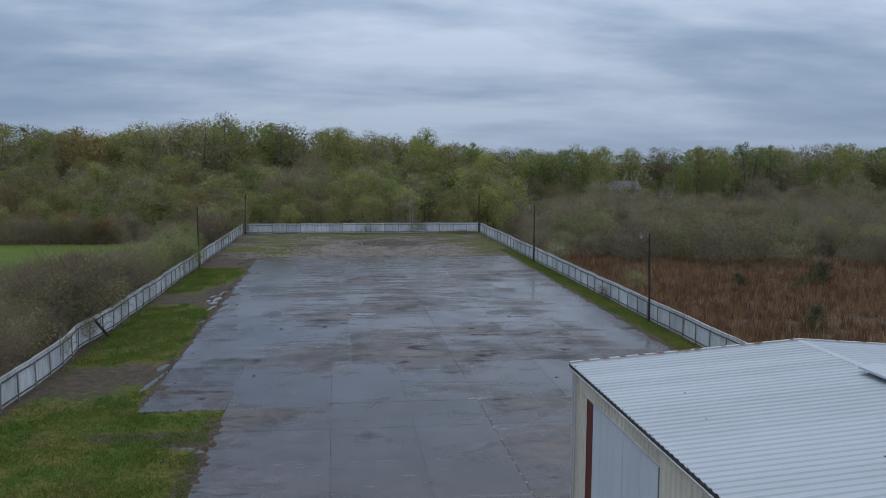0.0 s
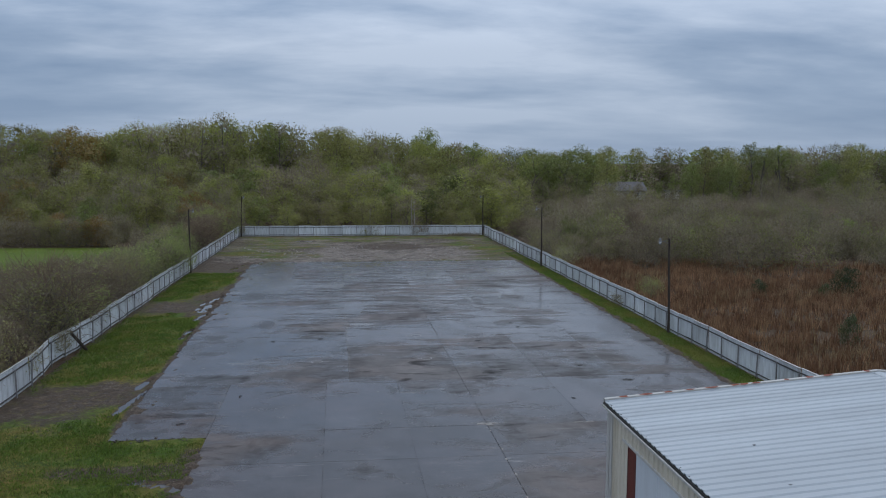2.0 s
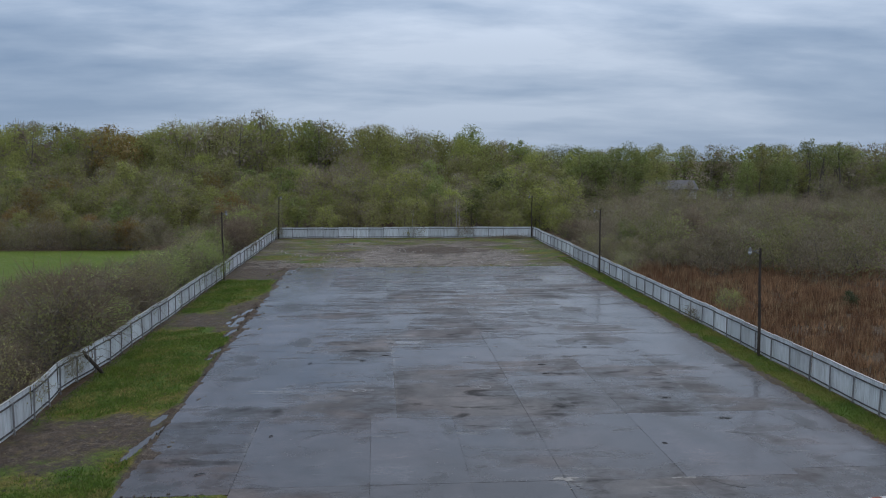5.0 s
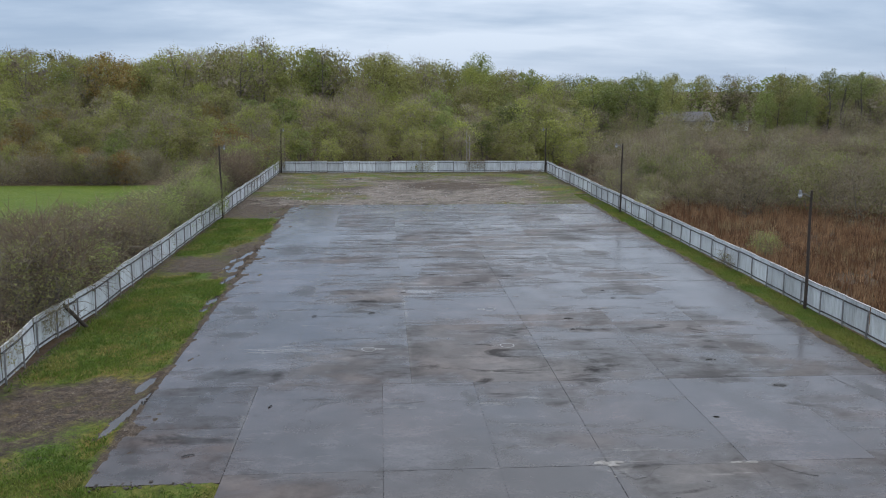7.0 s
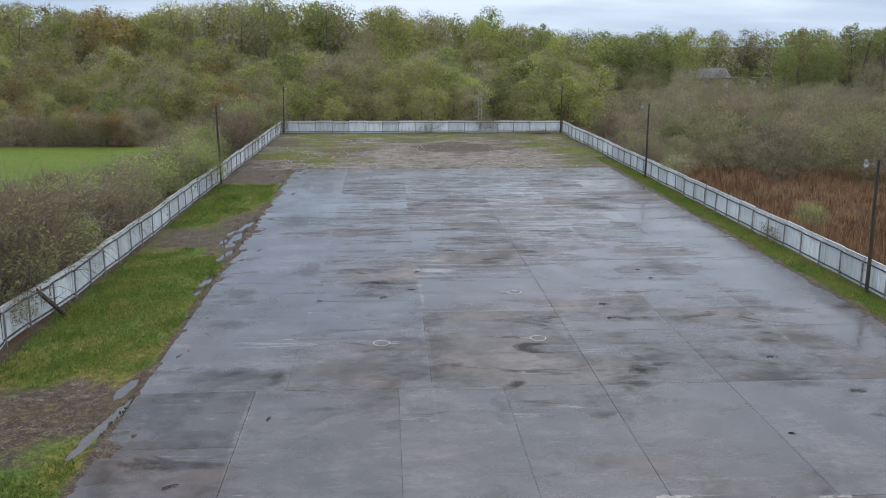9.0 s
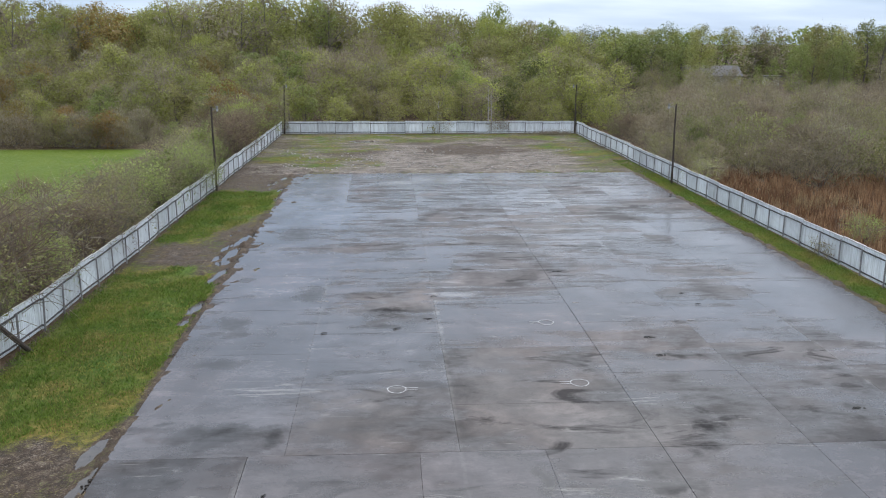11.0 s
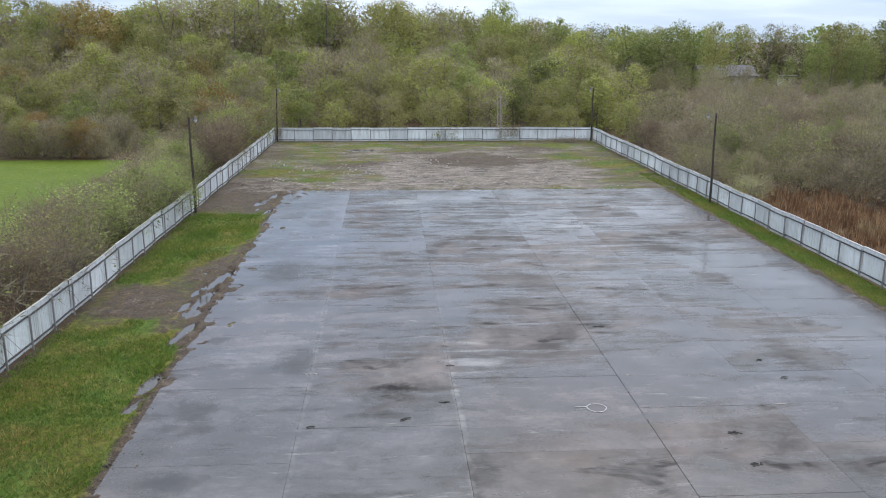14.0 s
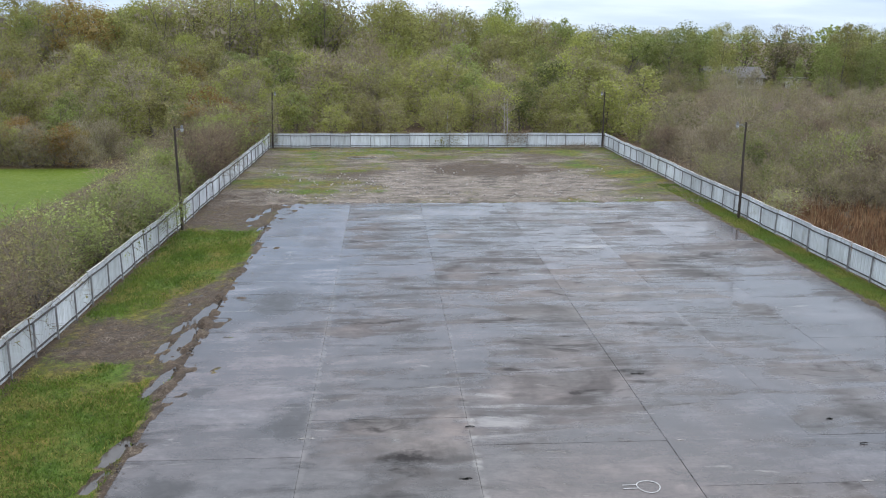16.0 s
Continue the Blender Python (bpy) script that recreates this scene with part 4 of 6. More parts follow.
def chips(rng, centres, size):
    """Small three-cornered leaf sprays."""
    n = len(centres)
    v = centres[:, None, :] + rng.normal(size=(n, 3, 3)) * [1, 1, 0.7] * (size * rng.uniform(0.6, 1.3, (n, 1)))[:, None, :]
    return v.reshape(-1, 3), np.arange(3 * n).reshape(-1, 3)


def cards(rng, centres, size, flat=0.0):
    """Small four-cornered leaves, each turned its own way."""
    n = len(centres)
    u = rng.normal(size=(n, 3))
    u[:, 2] *= 1 - flat
    u /= np.linalg.norm(u, axis=1)[:, None]
    w = np.cross(u, rng.normal(size=(n, 3)))
    w /= np.linalg.norm(w, axis=1)[:, None] + 1e-9
    s = size * rng.uniform(0.55, 1.3, (n, 1))
    v = np.stack([centres - u * s, centres + w * s * 0.55, centres + u * s, centres - w * s * 0.55], 1).reshape(-1, 3)
    i = np.arange(n)[:, None] * 4
    f = np.concatenate([i + [0, 1, 2], i + [0, 2, 3]])
    return v, f


def blades(rng, foot, way, width):
    """Thin pointed twigs from foot along way."""
    n = len(foot)
    w = np.cross(way, rng.normal(size=(n, 3)))
    w /= np.linalg.norm(w, axis=1)[:, None] + 1e-9
    w = w * np.reshape(width, (-1, 1))
    v = np.stack([foot - w, foot + w, foot + way], 1).reshape(-1, 3)
    return v, np.arange(3 * n).reshape(-1, 3)


def grow(seed, height, spread, low, limbs, leaves, twigs, leaf_size, stems=1, twig_len=1.0, twig_w=0.03, top=1.0, fine=True, canes=0):
    """A tree or shrub: (trunk v, f), (twig v, f), (leaf v, f)."""
    rng = np.random.default_rng(seed)
    wood, lumps = [], []
    for s in range(stems):
        ang = rng.uniform(0, 6.28)
        out_r = 0.0 if stems == 1 else spread * rng.uniform(0.1, 0.45)
        h = height * (rng.uniform(0.7, 1.0) if stems > 1 else 1.0)
        foot = np.array([np.cos(ang), np.sin(ang), 0]) * (0.0 if stems == 1 else 0.012 * spread)
        head = np.array([np.cos(ang) * out_r, np.sin(ang) * out_r, h * 0.84])
        n = 5
        r0 = height * (0.017 if stems == 1 else 0.010)
        line = [foot + (head - foot) * k / n + rng.normal(size=3) * (0.02 * height if 0 < k < n else 0) * [1, 1, 0] for k in range(n + 1)]
        line[0][2] = -0.3
        for k in range(n):
            wood.append(ring_tube(line[k], line[k + 1], r0 * (1 - k / n) + 0.012, r0 * (1 - (k + 1) / n) + 0.012, (6 if fine else 4) if stems == 1 else 3))
        for i in range(limbs):
            u = low + (1 - low) * (i + rng.uniform(0, 1)) / limbs
            k = min(int(u * n), n - 1)
            p = line[k] + (line[k + 1] - line[k]) * (u * n - k)
            a = rng.uniform(0, 6.28)
            g = (u - low) / (1.001 - low)
            prof = math.sqrt(max(0.0, 1 - ((g - 0.42) / 0.66) ** 2))
            L = spread * 0.5 * max(0.25, prof) * rng.uniform(0.65, 1.15) / (1.0 if stems == 1 else 1.4)
            rise = rng.uniform(0.25, 0.9)
            d = np.array([np.cos(a), np.sin(a), rise])
            m = p + d * L * 0.5
            q = p + (d * [1, 1, rng.uniform(0.6, 1.25) * top]) * L
            rr = r0 * 0.42 * (1 - u * 0.6)
            if fine or i % 2 == 0:
                wood.append(ring_tube(p, q if not fine else m, rr, rr * 0.65, 3))
            if fine:
                wood.append(ring_tube(m, q, rr * 0.65, rr * 0.25 + 0.006, 3))
            lumps.append((*(p + (q - p) * rng.uniform(0.62, 0.95)), min(max(L * rng.uniform(0.5, 0.75), 0.13 * spread), 0.27 * spread)))
            for b in range(2 if fine and stems == 1 else 0):
                base = p + (q - p) * rng.uniform(0.35, 1.0)
                sd = rng.normal(size=3) * [1, 1, 0.6] + d * 0.7 + [0, 0, 0.35]
                sd /= np.linalg.norm(sd)
                wood.append(ring_tube(base, base + sd * L * rng.uniform(0.25, 0.5), rr * 0.3 + 0.006, 0.008, 3))
        lumps.append((*(head + [0, 0, 0.02 * h]), 0.15 * spread))
    lumps = np.array(lumps)
    size = lumps[:, 3] ** 2
    pick = rng.choice(len(lumps), twigs, p=size / size.sum())
    u = rng.normal(size=(twigs, 3)) + [0, 0, 0.35]
    u /= np.linalg.norm(u, axis=1)[:, None]
    r = lumps[pick, 3][:, None]
    foot = lumps[pick, :3] + u * r * rng.uniform(0.1, 0.7, (twigs, 1))
    way = (u + rng.normal(size=(twigs, 3)) * 0.35 + [0, 0, 0.15]) * r * rng.uniform(0.35, 0.95, (twigs, 1)) * twig_len
    foot[:, 2] = np.maximum(foot[:, 2], 0.1)
    tw = blades(rng, foot, way, twig_w * rng.uniform(0.6, 1.2, twigs))
    # long bare canes that arch out of the crown
    arcs = []
    for i in range(canes):
        p = lumps[rng.integers(len(lumps)), :3] * [1, 1, rng.uniform(0.5, 1.0)]
        a, L = rng.uniform(0, 6.28), spread * rng.uniform(0.18, 0.42)
        d = np.array([np.cos(a), np.sin(a), 0.0])
        pts = [p + d * L * k / 4 + [0, 0, L * (0.9 * k / 4 - 1.1 * (k / 4) ** 2)] for k in range(5)]
        arcs += [ring_tube(pts[k], pts[k + 1], 0.014 - 0.002 * k, 0.012 - 0.002 * k, 3) for k in range(4)]
    if arcs:
        tw = gather([tw] + arcs)
    # leaves sit round lumps of uneven fullness
    full = size * rng.gamma(1.6, 1.0, len(lumps))
    pick = rng.choice(len(lumps), leaves, p=full / full.sum())
    u = rng.normal(size=(leaves, 3)) + [0, 0, 0.3]
    u /= np.linalg.norm(u, axis=1)[:, None]
    c = lumps[pick, :3] + u * lumps[pick, 3][:, None] * (rng.uniform(0.15, 1.0, (leaves, 1)) ** 0.45 * rng.uniform(0.9, 1.18, (leaves, 1))) * [1, 1, 0.85]
    c[:, 2] = np.maximum(c[:, 2], 0.12)
    lf = chips(rng, c, leaf_size)
    return gather(wood), tw, lf


def ball(level):
    """Unit sphere of triangles: 20 or 80."""
    g = (1 + 5 ** 0.5) / 2
    v = [(-1, g, 0), (1, g, 0), (-1, -g, 0), (1, -g, 0), (0, -1, g), (0, 1, g), (0, -1, -g), (0, 1, -g), (g, 0, -1), (g, 0, 1), (-g, 0, -1), (-g, 0, 1)]
    bm = bmesh.new()
    vs = [bm.verts.new(p) for p in v]
    hull = bmesh.ops.convex_hull(bm, input=vs)
    if level:
        bmesh.ops.subdivide_edges(bm, edges=bm.edges[:], cuts=1, use_grid_fill=True)
        bmesh.ops.triangulate(bm, faces=bm.faces[:])
    bm.verts.index_update()
    p = np.array([x.co[:] for x in bm.verts])
    f = np.array([[x.index for x in q.verts] for q in bm.faces])
    bm.free()
    return p / np.linalg.norm(p, axis=1)[:, None], f


BALLS = [ball(0), ball(1)]


def crown_tree(seed, height=10, spread=7.0, low=0.15, lumps=12, leaves=1000, twigs=200, leaf_size=0.13, twig_len=0.5, twig_w=0.02, level=1, stems=1, body=True, sides=5, tall=0.42, inner=260):
    """A tree as rounded boughs of leaf sprays: wood, twigs with bare boughs, leaves with leafy boughs."""
    rng = np.random.default_rng(seed)
    wood, boughs = [], []
    r0 = height * (0.017 if stems == 1 else 0.009)
    lean = rng.normal(size=2) * 0.03 * height
    span = height * (1 - low)
    for i in range(lumps):
        g = min(0.98, (i + rng.uniform(0.1, 0.9)) / lumps)
        prof = math.sqrt(max(0.06, 1 - abs((g - tall) / (1.03 - tall if g > tall else 0.02 + tall * 1.25)) ** 3.0))
        ang = i * 2.4 + rng.uniform(-0.6, 0.6)
        rad = spread * (rng.uniform(0.17, 0.27) * (0.55 + 0.5 * prof))
        out_r = max(0.0, spread * 0.5 * prof - rad * 0.8) * rng.uniform(0.7, 1.1)
        boughs.append((np.cos(ang) * out_r + lean[0] * g, np.sin(ang) * out_r + lean[1] * g, low * height + g * span - rad * 0.75, rad))
    boughs.append((lean[0] * 0.6, lean[1] * 0.6, low * height + 0.45 * span, spread * 0.27))
    boughs = np.array(boughs)
    boughs[:, 2] = np.maximum(boughs[:, 2], boughs[:, 3] * 0.35)
    for s in range(stems):
        head = boughs[-1, :3] if stems == 1 else boughs[rng.integers(len(boughs)), :3]
        foot = np.array([rng.normal() * 0.02 * spread * (stems > 1), rng.normal() * 0.02 * spread * (stems > 1), -0.3])
        mid = (foot + head) / 2 + rng.normal(size=3) * [0.02 * height, 0.02 * height, 0]
        wood += [ring_tube(foot, mid, r0, r0 * 0.75, sides), ring_tube(mid, head, r0 * 0.75, r0 * 0.35, sides)]
    for b in boughs[::2]:
        k = min(0.95, max(0.25, (b[2] - b[3]) / boughs[-1, 2] * 0.8))
        p = np.array([lean[0] * 0.5 * k, lean[1] * 0.5 * k, boughs[-1, 2] * k])
        wood.append(ring_tube(p, b[:3], r0 * 0.4, r0 * 0.12 + 0.005, 3))
    wave = rng.normal(size=(len(boughs), 3, 3)) * 2.6
    turn = rng.uniform(0, 6.28, (len(boughs), 3))

    def swell(i, u):
        return 1 + 0.13 * np.sin((wave[i] * u[:, None, :]).sum(-1) + turn[i]).sum(-1)

    cores = []
    if body:
        # the dense inner growth
        bv, bf = BALLS[level]
        sw = rng.uniform(0.8, 1.15, len(bv)) * np.where(bv[:, 2] > 0, 0.92, 1.0)
        cores.append((bv * sw[:, None] * [spread * 0.30, spread * 0.30, span * 0.36] + [lean[0] * 0.5, lean[1] * 0.5, low * height + span * 0.42], bf))

    def skin(n, lo, hi, lift):
        m = n * 3
        size = boughs[:, 3] ** 2 * rng.uniform(0.6, 1.4, len(boughs)) * (0.5 + boughs[:, 2] / height)
        i = rng.choice(len(boughs), m, p=size / size.sum())
        u = rng.normal(size=(m, 3)) + [0, 0, lift]
        u /= np.linalg.norm(u, axis=1)[:, None]
        c = boughs[i, :3] + u * (boughs[i, 3] * swell(i, u) * rng.uniform(lo, hi, m))[:, None] * [1, 1, 0.85]
        gap = np.linalg.norm(c[:, None, :] - boughs[None, :, :3], axis=2) / boughs[None, :, 3]
        gap[np.arange(m), i] = 9
        ok = (gap.min(1) > 0.66) & (c[:, 2] > 0.1)
        return c[ok][:n], u[ok][:n], boughs[i, 3][ok][:n]

    c, u, r = skin(leaves, 0.55, 1.06, 0.4)

    def sprays(c, u, size, loose):
        n = u + rng.normal(size=u.shape) * loose
        a = np.cross(n, rng.normal(size=n.shape))
        a /= np.linalg.norm(a, axis=1)[:, None] + 1e-9
        b = np.cross(n, a)
        b /= np.linalg.norm(b, axis=1)[:, None] + 1e-9
        th = rng.uniform(0, 6.28, (len(c), 1)) + np.array([0, 2.09, 4.19]) + rng.uniform(-0.5, 0.5, (len(c), 3))
        sz = size * rng.uniform(0.6, 1.5, (len(c), 3)) * rng.uniform(0.7, 1.2, (len(c), 1))
        lv = c[:, None, :] + a[:, None, :] * (np.cos(th) * sz)[:, :, None] + b[:, None, :] * (np.sin(th) * sz)[:, :, None]
        return lv.reshape(-1, 3), np.arange(3 * len(c)).reshape(-1, 3)

    lf = sprays(c, u, leaf_size, 0.55)
    if inner:
        # older growth inside the boughs
        i = rng.integers(len(boughs), size=inner)
        u = rng.normal(size=(inner, 3)) + [0, 0, 0.3]
        u /= np.linalg.norm(u, axis=1)[:, None]
        c = boughs[i, :3] + u * (boughs[i, 3] * rng.uniform(0.15, 0.62, inner))[:, None]
        c[:, 2] = np.maximum(c[:, 2], 0.3)
        deep = sprays(c, u, boughs[i, 3][:, None] * 0.15, 0.6)
    c, u, r = skin(twigs, 0.45, 1.0, 0.6)
    way = (u + rng.normal(size=u.shape) * 0.35 + [0, 0, 0.45]) * (r * rng.uniform(0.3, 1.0, len(r)) * twig_len)[:, None]
    tw = blades(rng, c, way, twig_w * rng.uniform(0.6, 1.3, len(c)))
    if inner and twigs > leaves * 0.8:
        tw = gather([tw, deep])
    elif inner:
        lf = gather([lf, deep])
    if cores and twigs > leaves * 0.8:
        tw = gather([tw] + cores)
    elif cores:
        lf = gather([lf] + cores)
    return gather(wood), tw, lf


def crown_mesh(name, tw, lf, leaf_mat, twig_mat):
    v, f = gather([tw, lf])
    idx = np.concatenate([np.zeros(len(tw[1]), int), np.ones(len(lf[1]), int)])
    return tri_mesh(name, v, f, [twig_mat, leaf_mat], idx)


KINDS = {}


def kind(key, leaf_mat, label, category, variants, maker, **kw):
    KINDS[key] = []
    for i in range(variants):
        wood, tw, lf = maker(len(KINDS) * 100 + i, **kw)
        KINDS[key].append((tri_mesh("trunk", wood[0], wood[1], [M_BARK]), crown_mesh("crown", tw, lf, leaf_mat, M_BRIAR if key == "briar" else M_TWIG), label, category))


# heights are for a tree of 10 m (shrubs 4 m); each is scaled where it stands
kind("olive", M_OLIVE, "young-leaved olive green deciduous tree in the woods", "tree", 4, crown_tree, spread=7.2, low=0.06, lumps=15, leaves=1900, twigs=350, leaf_size=0.165, twig_len=0.8, twig_w=0.035, body=False)
kind("green", M_GREEN, "fresh green leafy deciduous tree in the woods", "tree", 3, crown_tree, spread=7.0, low=0.06, lumps=15, leaves=2100, twigs=150, leaf_size=0.165, twig_len=0.6, twig_w=0.03, body=False)
kind("bare", M_OLIVE, "nearly bare grey-brown twiggy tree in the woods", "tree", 4, crown_tree, spread=6.8, low=0.05, lumps=15, leaves=1250, twigs=1500, leaf_size=0.125, twig_len=0.55, twig_w=0.040, body=False)
kind("rusty", M_RUSTY, "tree with rust-brown spring leaves in the woods", "tree", 2, crown_tree, spread=7.6, low=0.12, lumps=15, leaves=1900, twigs=350, leaf_size=0.165, twig_len=0.8, twig_w=0.035, body=False)
kind("pine", M_GREEN, "tall pine with a bare trunk and high crown", "tree", 2, crown_tree, spread=4.4, low=0.66, lumps=9, leaves=1100, twigs=200, leaf_size=0.12, twig_len=0.6, body=False)
kind("olive_tall", M_OLIVE, "tall olive green tree rising above the woods", "tree", 3, crown_tree, spread=7.2, low=0.10, lumps=17, leaves=6400, twigs=500, leaf_size=0.092, inner=450, twig_len=0.5, twig_w=0.014, body=False)
kind("green_tall", M_GREEN, "tall fresh green tree rising above the woods", "tree", 3, crown_tree, spread=7.0, low=0.10, lumps=17, leaves=6600, twigs=200, leaf_size=0.092, inner=450, twig_len=0.4, twig_w=0.014, body=False)
kind("rusty_tall", M_RUSTY, "tall tree with orange-brown leaves above the woods", "tree", 2, crown_tree, spread=7.4, low=0.10, lumps=17, leaves=6400, twigs=300, leaf_size=0.092, inner=450, twig_len=0.4, twig_w=0.014, body=False)
kind("bare_tall", M_OLIVE, "tall bare tree with a dark spreading crown", "tree", 1, crown_tree, spread=6.8, low=0.30, lumps=14, leaves=900, twigs=2600, leaf_size=0.09, twig_len=0.8, twig_w=0.016, body=False)
kind("thicket", M_HEDGE, "tangled twiggy shrub with pale new leaves", "shrub", 3, grow, height=4, spread=4.8, low=0.08, limbs=7, leaves=2300, twigs=700, leaf_size=0.050, canes=22, stems=5, twig_len=1.0, twig_w=0.017)
kind("briar", M_HEDGE, "bare brown tangled briar shrub by the fence", "shrub", 2, grow, height=4, spread=5.0, low=0.05, limbs=7, leaves=900, twigs=1100, leaf_size=0.045, canes=60, stems=5, twig_len=1.2, twig_w=0.018)
kind("sprout", M_SPROUT, "fresh green leafy shrub hanging over the white fence", "shrub", 2, grow, height=4, spread=4.6, low=0.10, limbs=8, leaves=2700, twigs=450, leaf_size=0.053, stems=6, twig_len=0.9, twig_w=0.014)
kind("juniper", M_JUNIPER, "dark green evergreen bush in the dry grass", "shrub", 2, crown_tree, height=4, spread=4.0, low=0.0, lumps=12, leaves=2300, twigs=300, leaf_size=0.08, stems=2, twig_len=0.6, twig_w=0.012, body=False)
kind("bush", M_GREEN, "dense dark green bush", "shrub", 3, crown_tree, height=4, spread=4.4, low=0.0, lumps=12, leaves=2300, twigs=400, leaf_size=0.085, stems=3, twig_len=0.7, twig_w=0.012, body=False)
BASE_H = {k: (10.0 if v[0][3] == "tree" else 4.0) for k, v in KINDS.items()}

FAR = {}
for fi, (key, nl, ntw, ls, tl) in enumerate((("olive", 1500, 200, 0.185, 0.8), ("green", 1600, 80, 0.185, 0.6), ("bare", 850, 1000, 0.14, 1.2), ("rusty", 1500, 150, 0.185, 0.8))):
    # tall crowns on the skyline, the mass before them, the rows behind
    FAR[key] = [crown_tree(900 + 7 * fi + i, 10, 7.2, 0.08, 15, int(nl * 2.1), int(ntw * 1.5), ls * 0.58, tl * 0.26, 0.022, 1, 1, False, 4) for i in range(5)]
    FAR[key] += [crown_tree(920 + 7 * fi + i, 10, 7.2, 0.06, 13, int(nl * 0.85), int(ntw * 0.85), ls * 0.92, tl * 0.42, 0.042, 1, 1, False, 4) for i in range(4)]
    FAR[key] += [crown_tree(930 + 7 * fi + i, 10, 8.0, 0.10, 10, nl // 3, ntw // 3, ls * 1.3, tl * 0.45, 0.05, 0, 1, False, 3) for i in range(3)]
FAR["brush"] = [crown_tree(960 + i, 10, 11.5, 0.0, 13, 500, 460, 0.222, 0.50, 0.060, 0, 3, False, 3, 0.36, 0) for i in range(6)]
FAR["scrub"] = [crown_tree(970 + i, 10, 11.5, 0.0, 13, 900, 300, 0.20, 0.45, 0.05, 0, 3, False, 3, 0.36, 0) for i in range(5)]
FAR_BATCH = {k: ([], [], [], []) for k in FAR}


def plant(key, x, y, h, rng, wide=1.0):
    trunk, crown, label, category = KINDS[key][rng.randrange(len(KINDS[key]))]
    s = h / BASE_H[key]
    ob = thing(category, label, category, (x, y, -0.03), "woods" if category == "tree" else "thicket")
    ob.rotation_euler = (0, 0, rng.uniform(0, 6.28))
    w = s * wide * rng.uniform(0.9, 1.15)
    ob.scale = (w, w * rng.uniform(0.92, 1.08), s)
    part("trunk", trunk, ob)
    part("crown", crown, ob)
    return ob


FAR_FINE = set()


def plant_far(key, x, y, h, rng, wide=1.0):
    some = FAR[key]
    if key not in ("brush", "scrub"):
        some = some[9:] if y > 285 and (x, y) not in FAR_FINE else (some[:5] if h > 12 and y > 215 else some[5:9])
    wood, tw, lf = some[rng.randrange(len(some))]
    a = rng.uniform(0, 6.28)
    c, s = math.cos(a), math.sin(a)
    k = h / 10.0
    w = k * wide * rng.uniform(0.9, 1.2)
    m = np.array([[c * w, -s * w, 0], [s * w, c * w, 0], [0, 0, k]])
    for slot, (v, f) in enumerate((wood, tw, lf)):
        FAR_BATCH[key][slot].append((v @ m.T + [x, y, -0.05], f))
    FAR_BATCH[key][3].append(rng.random())


def canopy(x, y):
    """Height of the tallest rank of the woods, by its bearing from the yard."""
    bearing = x * 235 / (y - 15)
    return float(np.interp(bearing, [-110, -87, -75, -66, -57, -45, -28, -12, 0, 12, 30, 40, 60, 80, 95, 110, 120, 145], [21.5, 22.4, 20.2, 20.8, 20.4, 22.6, 24.2, 22.8, 21.6, 20.0, 19.8, 16.2, 16.6, 17.6, 17.2, 19.0, 17.6, 18.6]))


